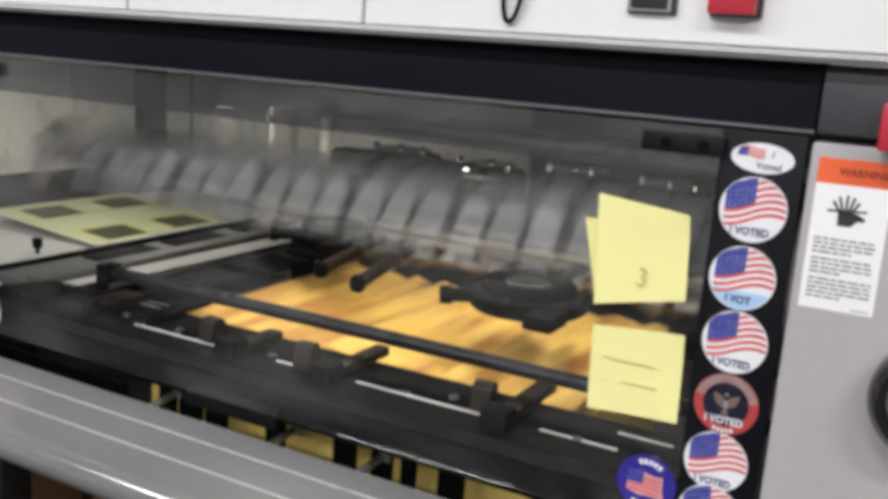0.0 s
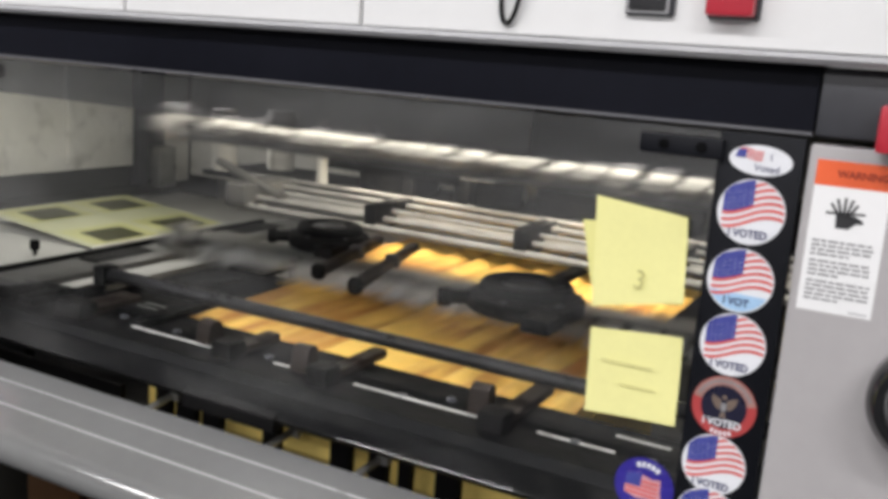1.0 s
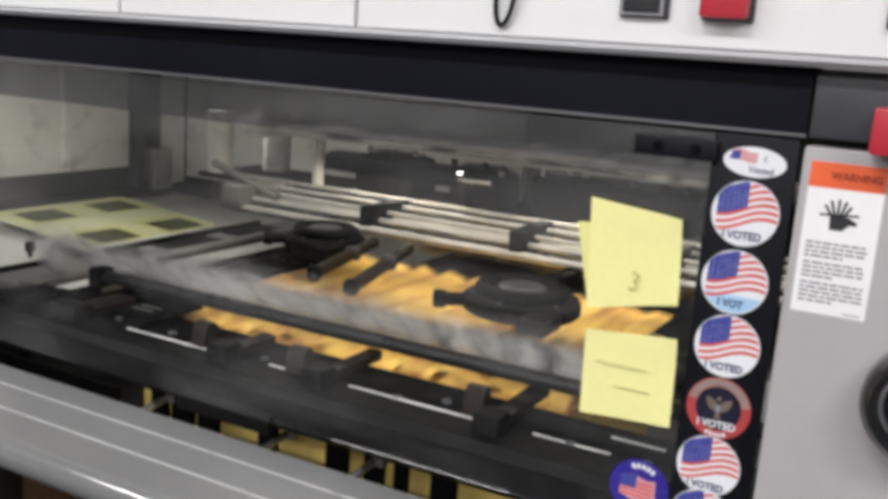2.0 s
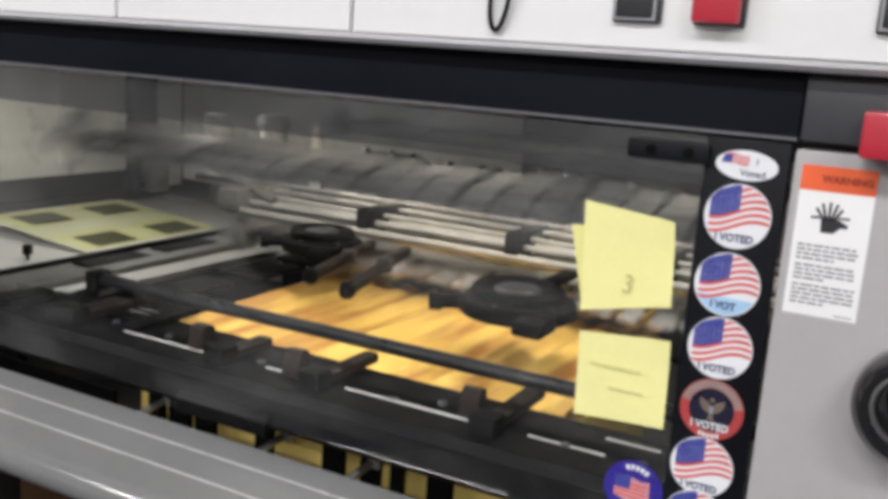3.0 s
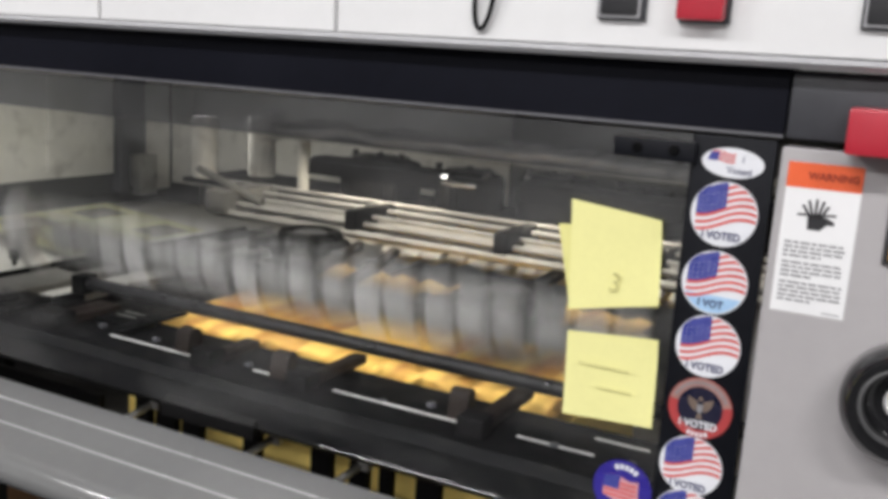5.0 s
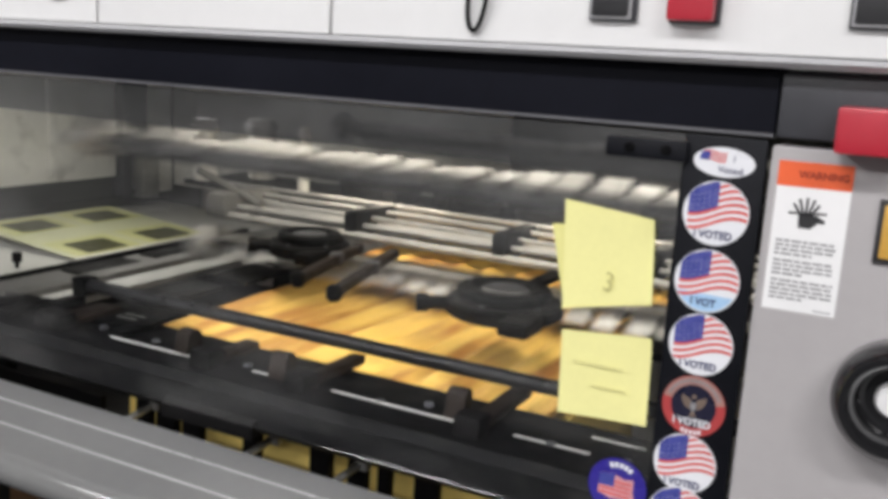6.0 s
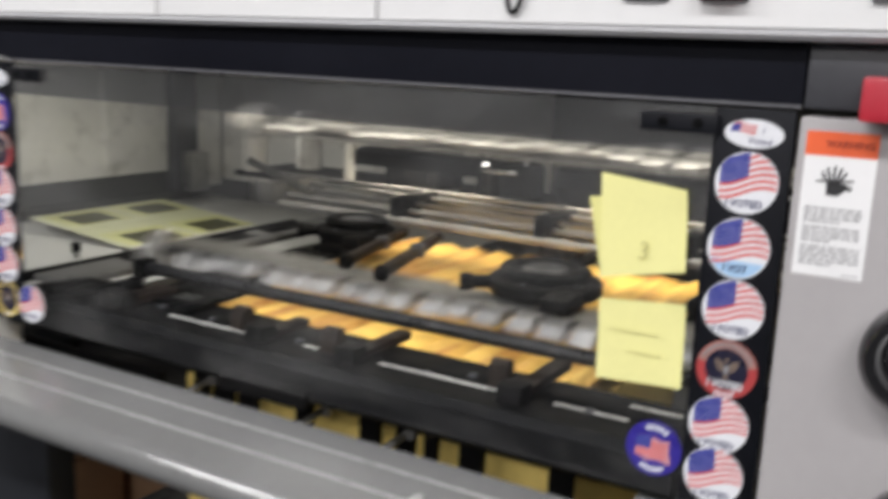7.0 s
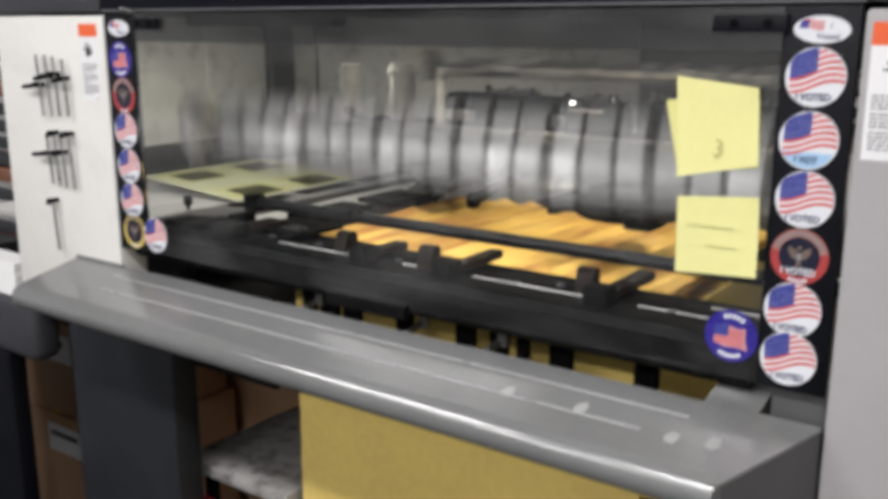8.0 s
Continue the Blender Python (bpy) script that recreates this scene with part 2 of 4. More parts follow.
def add_lathe(bm, outline, m, steps=40):
    """Turns an outline of (radius, height) about z, then places it."""
    tmp = bmesh.new()
    rings = []
    for i in range(steps):
        a = 2 * math.pi * i / steps
        rings.append([tmp.verts.new((r * math.cos(a), r * math.sin(a), h)) for r, h in outline])
    for i in range(steps):
        p, q = rings[i], rings[(i + 1) % steps]
        for j in range(len(outline) - 1):
            tmp.faces.new((p[j], q[j], q[j + 1], p[j + 1]))
    bmesh.ops.remove_doubles(tmp, verts=tmp.verts[:], dist=1e-6)
    bmesh.ops.recalc_face_normals(tmp, faces=tmp.faces[:])
    return merge(bm, tmp, m)


def add_tube(bm, path, r, sides=10):
    """A round wire along a path of points."""
    pts = [Vector(p) for p in path]
    rings = []
    for i, p in enumerate(pts):
        d = (pts[min(i + 1, len(pts) - 1)] - pts[max(i - 1, 0)]).normalized()
        u = d.cross(Vector((0.13, 0.97, 0.21))).normalized()
        v = d.cross(u)
        rings.append([bm.verts.new(p + r * (math.cos(2 * math.pi * k / sides) * u + math.sin(2 * math.pi * k / sides) * v)) for k in range(sides)])
    for a, b in zip(rings, rings[1:]):
        for k in range(sides):
            bm.faces.new((a[k], a[(k + 1) % sides], b[(k + 1) % sides], b[k]))
    bm.faces.new(rings[0][::-1])
    bm.faces.new(rings[-1])
    bmesh.ops.recalc_face_normals(bm, faces=bm.faces[:])
    return bm


def mesh_of(name, bm, material, smooth=True):
    me = bpy.data.meshes.new(name)
    bm.to_mesh(me)
    bm.free()
    me.materials.append(material)
    if smooth:
        me.shade_smooth()
        me.set_sharp_from_angle(angle=radians(32))
    return me


def thing(name, bm, material, label, category, group="", kind="", m=None, smooth=True):
    ob = tagged(new(name, mesh_of(name, bm, material, smooth)), label, category, group, kind)
    if m is not None:
        ob.matrix_basis = m
    return ob


def base(name, label, category, group="", m=None):
    ob = tagged(new(name), label, category, group)
    ob.empty_display_size = 0.02
    if m is not None:
        ob.matrix_basis = m
    return ob


def part(name, bm, material, parent, label="", smooth=True, m=None):
    ob = new(name, mesh_of(name, bm, material, smooth))
    ob.parent = parent
    if m is not None:
        ob.matrix_basis = m
    if label:
        ob["label"] = label
    return ob


def box(*a, **k):
    return add_box(bmesh.new(), *a, **k)


def rod(*a, **k):
    return add_rod(bmesh.new(), *a, **k)


def lettering(text, size, width=1.0, weight=0.0):
    """A mesh of the words, middle at the origin, standing in x and z, facing -y."""
    cu = bpy.data.curves.new("words", "FONT")
    cu.body, cu.size, cu.align_x, cu.align_y, cu.extrude, cu.resolution_u = text, size, "CENTER", "CENTER", 0.00008, 3
    cu.offset = weight
    ob = bpy.data.objects.new("words", cu)
    scene.collection.objects.link(ob)
    me = bpy.data.meshes.new_from_object(ob.evaluated_get(bpy.context.evaluated_depsgraph_get()))
    bpy.data.objects.remove(ob)
    bm = bmesh.new()
    bm.from_mesh(me)
    bpy.data.meshes.remove(me)
    bmesh.ops.transform(bm, matrix=Matrix.Rotation(radians(90), 4, "X") @ Matrix.Diagonal((width, 1, 1, 1)), verts=bm.verts[:])
    return bm


def sheet_bm(poly, y0=0.0, thick=0.0003):
    """A thin plate with an outline in x and z, front face at y0."""
    bm = bmesh.new()
    f = [bm.verts.new((x, y0, z)) for x, z in poly]
    b = [bm.verts.new((x, y0 + thick, z)) for x, z in poly]
    n = len(poly)
    bm.faces.new(f)
    bm.faces.new(b[::-1])
    for i in range(n):
        bm.faces.new((f[i], b[i], b[(i + 1) % n], f[(i + 1) % n]))
    bmesh.ops.recalc_face_normals(bm, faces=bm.faces[:])
    return bm


def disc_poly(rx, rz=None, n=48):
    rz = rx if rz is None else rz
    return [(rx * math.cos(2 * math.pi * i / n), rz * math.sin(2 * math.pi * i / n)) for i in range(n)]


# ---------------------------------------------------------------- the room


def room():
    tagged(thing("floor", box(-6, 6, -6, 6, -0.1, 0), M_FLOOR, "dark painted workshop floor", "floor", kind="structure"))
    for n, b in (("wall_south", (-6, 6, -6.15, -6)), ("wall_north", (-6, 6, 6, 6.15)), ("wall_west", (-6.15, -6, -6.15, 6.15)), ("wall_east", (6, 6.15, -6.15, 6.15))):
        thing(n, box(*b, 0, CEIL), M_WALLD if n == "wall_south" else M_WALL, "plain painted wall of the workshop", "wall", kind="structure")
    thing("ceiling", box(-6.15, 6.15, -6.15, 6.15, CEIL, CEIL + 0.1), M_CEILING, "white ceiling", "ceiling", kind="structure")
    for tx, ty in TUBES:
        f = base("ceiling_light", "white ceiling light with fluorescent tubes", "light", "ceiling lights", pose(tx, ty, CEIL))
        part("housing", add_profile(bmesh.new(), [(-0.17, 0), (-0.12, -0.06), (0.12, -0.06), (0.17, 0)], -0.63, 0.63), M_WHITE, f)
        for dy in (-0.06, 0.06):
            part("tube", rod((-0.6, dy, -0.073), (0.6, dy, -0.073), 0.013), M_TUBE, f)


room()

# ---------------------------------------------------------------- the press: body, hood, panels
XC = -0.507
XL, XR = -1.035, 0.037


def press():
    p = base("printing_press", "grey and black sheet-fed printing press delivery end with pale side panels", "printing press")
    # side panels on either side of the window
    part("side_panel", box(XR, 0.75, 0.0, 0.05, 0.12, 1.424, bevel=0.004), M_GREY, p, "smooth light grey painted panel")
    part("side_panel", box(-1.333, XL - 0.002, 0.0, 0.05, 0.96, 1.424, bevel=0.004), M_GREY_LIT, p, "grey painted panel, paler for the brighter light on it")
    part("panel_return", box(-0.0175, XR - 0.001, 0.012, 0.05, 0.12, 1.066, bevel=0.002), M_ENDP, p, "darker grey return below the window")
    # dark blocks above the side panels
    part("corner_block", box(XR + 0.002, 0.75, -0.004, 0.06, 1.430, 1.4805, bevel=0.003), M_DARK, p, "dark grey corner block")
    part("corner_block", box(-1.40, XL - 0.002, -0.004, 0.06, 1.430, 1.4805, bevel=0.003), M_DARK, p, "dark grey corner block")
    # black hood over the window, slightly set back at its foot
    part("hood", add_profile(bmesh.new(), [(-0.001, 1.4325), (-0.001, 1.479), (0.004, 1.483), (0.2, 1.483), (0.2, 1.445), (0.02, 1.441), (0.010, 1.4325)], XL, XR), M_HOOD, p, "black painted hood")
    part("hood_lip", add_profile(bmesh.new(), [(0.0, 1.4290), (-0.002, 1.4300), (-0.002, 1.4322), (0.012, 1.4322), (0.012, 1.4290)], XL, XR), M_LIPD, p, "thin grey edge strip")
    # outer skin: sides, top and back
    part("side_skin", box(0.70, 0.75, 0.052, 1.95, 0.12, 1.78), M_GREY, p)
    part("side_skin", box(-2.30, -2.195, 0.62, 1.95, 0.72, 1.78), M_DARK, p)
    part("top_skin", box(-2.19, 0.698, 0.205, 1.95, 1.445, 1.485), M_BLACK, p)
    part("rear_skin", box(-2.19, 0.698, 1.845, 1.95, 0.12, 1.443), M_INNER, p)
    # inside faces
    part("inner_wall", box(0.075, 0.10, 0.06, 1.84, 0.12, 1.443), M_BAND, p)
    part("inner_wall", box(-2.189, -2.113, 0.575, 1.369, 1.062, 1.435, bevel=0.002), M_INNER, p, "beige painted inner wall panel")
    part("wall_seam_strip", box(-2.112, -2.102, 1.113, 1.141, 1.085, 1.431, bevel=0.001), M_INNER, p)
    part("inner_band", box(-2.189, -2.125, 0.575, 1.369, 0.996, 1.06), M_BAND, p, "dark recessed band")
    part("inner_post", box(-2.189, -2.087, 1.375, 1.478, 0.996, 1.435, bevel=0.003), M_DARK, p, "dark upright post")
    part("post_block", box(-2.087, -2.036, 1.407, 1.478, 0.996, 1.124, bevel=0.006), M_STEEL, p, "worn steel block")
    part("inner_wall", box(-2.189, -2.113, 1.484, 1.612, 0.996, 1.435), M_INNER, p)
    part("rear_panel", box(-2.11, -0.884, 1.618, 1.65, 1.015, 1.435, bevel=0.002), M_INNER, p, "pale grey rear panel")
    part("rear_panel", box(-0.657, 0.074, 1.095, 1.12, 1.115, 1.443, bevel=0.002), M_BAND, p, "dark rear panel")
    part("lower_wall", box(-2.189, -2.125, 0.575, 1.612, 0.74, 0.993), M_BAND, p)
    # legs below the apron
    part("leg", box(-1.285, -0.995, 0.05, 0.105, 0.0, 0.958, bevel=0.012), M_LEG, p, "dark blue-grey leg cover")
    part("leg", box(-0.03, 0.03, 0.10, 0.55, 0.0, 0.958, bevel=0.008), M_LEG, p)
    part("foot_plate", box(-0.93, 0.70, 0.11, 1.84, 0.0, 0.12), M_DARK, p)


press()


def control_box():
    """The white box over the hood, with doors, switches and push buttons on its face."""
    c = base("control_cabinet", "white control cabinet with switches above the press window", "control cabinet")
    part("body", box(-1.40, 0.75, -0.012, 0.4, 1.489, 1.80, bevel=0.003), M_WHITE, c)
    part("lower_edge", add_profile(bmesh.new(), [(-0.020, 1.4825), (-0.024, 1.4865), (-0.020, 1.4905), (-0.010, 1.4905), (-0.010, 1.4825)], -1.40, 0.75), M_LIP, c, "light grey rolled edge")
    for x0, x1 in ((-1.395, -1.0), (-0.996, -0.674), (-0.670, -0.370), (-0.366, 0.745)):
        part("cover_panel", box(x0, x1, -0.019, -0.0125, 1.4915, 1.795, bevel=0.002), M_WHITE, c, "white enamelled cover panel")
    # rectangular switches and buttons
    for x0, x1, name, ma, label in ((-0.113, -0.077, "switch", M_INK, "black rocker switch in a grey bezel"), (0.083, 0.125, "switch", M_INK, "black rocker switch in a grey bezel"), (-0.048, -0.012, "push_button", M_RED, "red square push button")):
        bez = part("bezel", box(x0 - 0.001, x1 + 0.003, -0.023, -0.0192, 1.512, 1.556, bevel=0.0015), M_DARK, c)
        if ma is M_RED:
            part(name, box(x0, x1, -0.036, -0.0232, 1.5135, 1.5545, bevel=0.003), ma, c, label)
        else:
            rim = part("rim", box(x0 + 0.001, x1 - 0.001, -0.0262, -0.0232, 1.5135, 1.5545, bevel=0.001), M_LIP, c)
            part(name, box(x0 + 0.003, x1 - 0.003, -0.0285, -0.0263, 1.516, 1.552, bevel=0.0012), ma, rim, label)
    # small latch on a cover
    la = part("latch", box(-0.742, -0.716, -0.026, -0.0192, 1.517, 1.530, bevel=0.003), M_STEEL, c, "small steel latch")
    # hanging black loop
    pts = [(-0.213 + 0.0085 * math.cos(a) + 0.004 * math.sin(a), -0.0235 - 0.006 * (1 + math.sin(a)) * 0.5, 1.530 + 0.030 * math.sin(a)) for a in [2 * math.pi * i / 28 + 0.1 for i in range(28)]]
    part("cable_loop", add_tube(bmesh.new(), pts + pts[:1], 0.0021), M_RUBBER, c, "black rubber pull loop")
    # red block at the corner
    part("stop_button", box(0.084, 0.135, -0.034, -0.0045, 1.4235, 1.4575, bevel=0.003), M_RED, c, "red square stop button")
    return c


control_box()


def window_door():
    d = base("window_door", "black-framed clear acrylic safety window with latches", "safety window")
    Y0, Y1 = 0.000, 0.008
    part("frame_stile", box(-0.031, XR - 0.003, Y0, Y1, 1.068, 1.427, bevel=0.0015), M_BLACK, d)
    part("frame_stile", box(XL + 0.002, -0.966, Y0, Y1, 1.068, 1.427, bevel=0.0015), M_BLACK, d)
    part("frame_rail", box(-0.965, -0.032, Y0 + 0.004, Y1 + 0.004, 1.3865, 1.427), M_SMOKE, d, "smoked acrylic top strip", smooth=False)
    pane = part("pane", box(-0.9655, -0.0315, Y0 + 0.0005, Y0 + 0.0035, 1.070, 1.4265), M_PANE, d, "clear acrylic pane", smooth=False)
    pane.visible_shadow = False
    for x0, x1 in ((-0.095, -0.027), (-0.965, -0.905)):
        la = part("latch", box(x0, x1, -0.006, -0.0003, 1.4035, 1.4205, bevel=0.0018), M_BLACK, d, "black latch plate with two screws")
        for fx in (0.3, 0.75):
            sx = x0 + fx * (x1 - x0)
            s = bmesh.new()
            add_lathe(s, [(0, 0.0016), (0.0034, 0.0016), (0.0044, 0.0008), (0.0046, 0), (0, 0)], pose(sx, -0.0062, 1.4122, 90), 20)
            part("screw", s, M_OILY, la, "dark screw head")
    hinge = part("hinge", rod((-0.985, -0.003, 1.434), (-0.955, -0.003, 1.428), 0.003), M_CHROME, d, "bright steel hinge pin")
    return d


window_door()


def apron():
    a = base("apron", "grey metal apron ledge below the press window", "ledge")
    prof = [(0.004, 1.036), (-0.104, 1.012)]
    for i in range(11):
        t = radians(100 + i * 17)
        prof.append((-0.1005 + 0.020 * math.cos(t), 0.9925 + 0.020 * math.sin(t)))
    prof += [(-0.09, 0.978), (0.004, 1.010)]
    part("ledge", add_profile(bmesh.new(), prof, -1.155, -0.026), M_ALU, a, "grey satin metal ledge")
    for y in (-0.028, -0.066):
        z = 1.0351 + 0.2222 * y
        part("bright_line", add_profile(bmesh.new(), [(y - 0.0011, z - 0.0003), (y - 0.0011, z + 0.0004), (y + 0.0011, z + 0.0009), (y + 0.0011, z + 0.0002)], -1.02 if y > -0.05 else -1.0, -0.085 if y > -0.05 else -0.12), M_LINE, a, "thin bright seam line")
    rnd = random.Random(9)
    for x, y in ((-0.277, -0.060), (-0.190, -0.056), (-0.087, -0.066), (-0.048, -0.060)):
        pts = []
        for i in range(22):
            t, r = 2 * math.pi * i / 22, rnd.uniform(0.8, 1.1)
            pts.append((0.0075 * r * math.cos(t), 0.0105 * r * math.sin(t)))
        part("scuff", sheet_bm(pts, -0.0003, 0.0002), M_SCUFF, a, "pale worn scuff", m=pose(x, y, 1.0353 + 0.2222 * y, -77.5))
    # wings that close the gap to the press on either side
    part("wing", add_profile(bmesh.new(), [(0.0045, 1.036), (0.075, 1.050), (0.075, 0.96), (0.0045, 0.96)], -0.082, -0.0265), M_ALU, a)
    part("wing", add_profile(bmesh.new(), [(0.0045, 1.036), (-0.002, 1.04), (-0.002, 0.96), (0.0045, 0.96)], -1.155, -1.035), M_ALU, a)
    # the right end runs slantwise from the front corner back to the side panel
    end = bmesh.new()
    outline = [(-0.0255, 0.0040), (-0.0255, -0.1165), (-0.0200, -0.1165), (0.0345, -0.0045), (0.0345, 0.0040)]
    up = [end.verts.new((x, y, 1.0350 + 0.2222 * y)) for x, y in outline]
    down = [end.verts.new((x, y, 0.80 - 1.3 * y)) for x, y in outline]
    end.faces.new(up)
    end.faces.new(down[::-1])
    for i in range(5):
        end.faces.new((up[i], down[i], down[(i + 1) % 5], up[(i + 1) % 5]))
    bmesh.ops.recalc_face_normals(end, faces=end.faces[:])
    part("end_plate", end, M_ENDP, a, "dark grey slanted end plate")
    cap = bmesh.new()
    lid = [(-0.0255, 0.0035), (-0.0255, -0.1155), (-0.0215, -0.1155), (0.0335, -0.0040), (0.0335, 0.0035)]
    up = [cap.verts.new((x, y, 1.0362 + 0.2222 * y)) for x, y in lid]
    down = [cap.verts.new((x, y, 1.0352 + 0.2222 * y)) for x, y in lid]
    cap.faces.new(up)
    cap.faces.new(down[::-1])
    for i in range(5):
        cap.faces.new((up[i], down[i], down[(i + 1) % 5], up[(i + 1) % 5]))
    bmesh.ops.recalc_face_normals(cap, faces=cap.faces[:])
    part("end_cap", cap, M_ALU, a, "grey satin metal corner of the ledge")
    part("bracket", box(-1.12, -1.06, -0.06, 0.095, 0.965, 0.983), M_DARK, a)


apron()


def handwheel(x, z, s=1.0):
    w = base("rotary_knob", "large black rotary knob on the grey press panel", "knob", "rotary knobs", pose(x, 0, z, 90))
    o = [(0, 0.012), (0.020, 0.012), (0.024, 0.016), (0.027, 0.030), (0.031, 0.036), (0.036, 0.036), (0.041, 0.030), (0.043, 0.020), (0.043, 0.004), (0.041, 0.0005), (0, 0.0005)]
    part("rim", add_lathe(bmesh.new(), [(r * s, h * s) for r, h in o], pose(0, 0, 0), 56), mat("glossy_black_plastic", (0.012, 0.012, 0.013), 0.14, vary=0.1, coat=0.4), w, "glossy black rim")
    part("cap", add_lathe(bmesh.new(), [(0, 0.017 * s), (0.012 * s, 0.016 * s), (0.014 * s, 0.0125 * s), (0, 0.0125 * s)], pose(0, 0, 0), 32), M_LABEL, w, "pale centre cap")
    return w


handwheel(0.150, 1.243, 1.06)
handwheel(0.165, 1.095, 0.95)
g = base("indicator_plate", "small yellow plate in a dark frame on the grey panel", "plate")
part("frame", box(0.119, 0.176, -0.0035, -0.0002, 1.343, 1.391, bevel=0.001), M_INK, g)
part("face", box(0.123, 0.172, -0.0052, -0.0037, 1.347, 1.387, bevel=0.0006), M_BRASS, g, "worn yellow face")

# ---------------------------------------------------------------- inside the delivery


def stop_beam():
    """The cross beam behind the window with arms, rollers and the stop fingers that square the pile."""
    b = base("stop_beam", "oily black cross beam with arms and stop fingers before the paper pile", "beam")
    prof = [(0.030, 1.050), (0.026, 1.056), (0.026, 1.088), (0.034, 1.099), (0.050, 1.1005), (0.178, 1.0905), (0.182, 1.086), (0.182, 1.078), (0.143, 1.072), (0.143, 1.060), (0.110, 1.050)]
    part("beam", add_profile(bmesh.new(), prof, -1.04, -0.045), M_OILY, b, "oily black steel beam")
    for x0, x1, y in ((-0.760, -0.609, 0.077), (-0.533, -0.470, 0.082), (-0.420, -0.246, 0.083), (-0.195, -0.112, 0.086), (-0.128, -0.070, 0.140)):
        z = 1.1005 - 0.0781 * (y - 0.05)
        part("scale_strip", box(x0, x1, y, y + 0.0042, z - 0.003, z + 0.0012, bevel=0.0005), M_SCALE, b, "bright steel strip")
    # arms over the pile edge
    for x, w, y1 in ((-0.585, 0.022, 0.150), (-0.447, 0.020, 0.185), (-0.232, 0.022, 0.200), (-0.845, 0.04, 0.16)):
        arm = part("arm", box(x - w / 2, x + w / 2, 0.060, y1, 1.0995, 1.112, bevel=0.004), M_BROWN, b, "greasy brown-black arm")
        part("arm_tip", box(x - w / 2 - 0.004, x + w / 2 + 0.004, 0.048, 0.078, 1.0985, 1.121, bevel=0.003), M_RUBBER, arm)
    # upright stops beside the arms
    for x, y, lean in ((-0.492, 0.088, 6), (-0.268, 0.104, 4), (-0.640, 0.092, -5)):
        r = bmesh.new()
        add_profile(r, [(-0.012, 0.0), (-0.014, 0.006), (-0.009, 0.030), (-0.004, 0.034), (0.006, 0.034), (0.011, 0.029), (0.013, 0.0)], -0.011, 0.011)
        stop = part("upright_stop", r, M_BROWN, b, "brownish black upright stop", m=pose(x, y, 1.0945, 0, 0, lean))
        part("screw", rod((x, y - 0.004, 1.128), (x, y - 0.004, 1.1325), 0.0038), M_DARK, stop)
    # lower housing and stop fingers
    part("housing", add_profile(bmesh.new(), [(0.014, 1.046), (0.014, 1.062), (0.0255, 1.068), (0.0255, 1.046)], -0.612, -0.478), M_RUBBER, b, "black sensor housing")
    for x0, x1 in ((-0.735, -0.712), (-0.700, -0.668), (-0.655, -0.625), (-0.557, -0.533), (-0.456, -0.428), (-0.402, -0.378), (-0.362, -0.346), (-0.314, -0.284), (-0.200, -0.172)):
        f = bmesh.new()
        add_box(f, x0, x1, 0.095, 0.108, 0.965, 1.0495, bevel=0.002)
        part("stop_finger", f, M_RUBBER, b, "flat black stop finger")
    # steel catches pointing forward under the beam
    for x in (-0.690, -0.500, -0.375):
        c = bmesh.new()
        add_rod(c, (x, 0.098, 1.022), (x - 0.018, 0.045, 1.004), 0.0045, 10)
        add_box(c, x - 0.007, x + 0.007, 0.082, 0.094, 1.012, 1.0495, bevel=0.002)
        part("catch", c, M_STEEL, b, "worn steel catch")
    rnd = random.Random(11)
    for x in (-0.99, -0.90, -0.80, -0.70, -0.655, -0.545, -0.485, -0.36, -0.315, -0.265, -0.15, -0.075):
        b2 = bmesh.new()
        add_lathe(b2, [(0, 0.005), (0.0045, 0.005), (0.006, 0.0038), (0.0062, 0.0002), (0, 0.0002)], pose(x + rnd.uniform(-0.006, 0.006), rnd.uniform(0.088, 0.115), 1.0955), 6)
        part("bolt", b2, M_DARK, b, "greasy bolt head")
    for x in (-0.95, -0.76):
        part("side_stop", box(x - 0.012, x + 0.012, 0.085, 0.14 + rnd.uniform(0, 0.03), 1.0945, 1.105, bevel=0.003), M_OILY, b, "small greasy stop")
    plate = part("slotted_plate", box(-0.865, -0.755, 0.112, 0.215, 1.0965, 1.1035, bevel=0.002), M_OILY, b, "oily black slotted plate")
    for y in (0.140, 0.156):
        part("slot_edge", box(-0.815, -0.778, y, y + 0.003, 1.1037, 1.1042), M_DULL, plate, "worn bright slot edge")
    for x in (-0.97, -0.93):
        part("block", box(x - 0.014, x + 0.014, 0.05, 0.10, 1.1005, 1.112, bevel=0.003), M_RUBBER, b)


stop_beam()


def guide_rod():
    g = base("guide_rod", "straight black cross rod above the paper pile", "rod")
    part("rod", rod((-0.870, 0.146, 1.1365), (0.07, 0.146, 1.1365), 0.0088, bevel=0.001), mat("black_oxide_rod", (0.008, 0.008, 0.009), 0.35, spec=0.25, vary=0.3, scale=30), g)
    part("end_block", box(-0.892, -0.870, 0.132, 0.160, 1.1215, 1.148, bevel=0.003), M_OILY, g)
    part("carrier", box(-0.893, -0.874, 0.10, 0.14, 1.0935, 1.1215), M_OILY, g)


guide_rod()


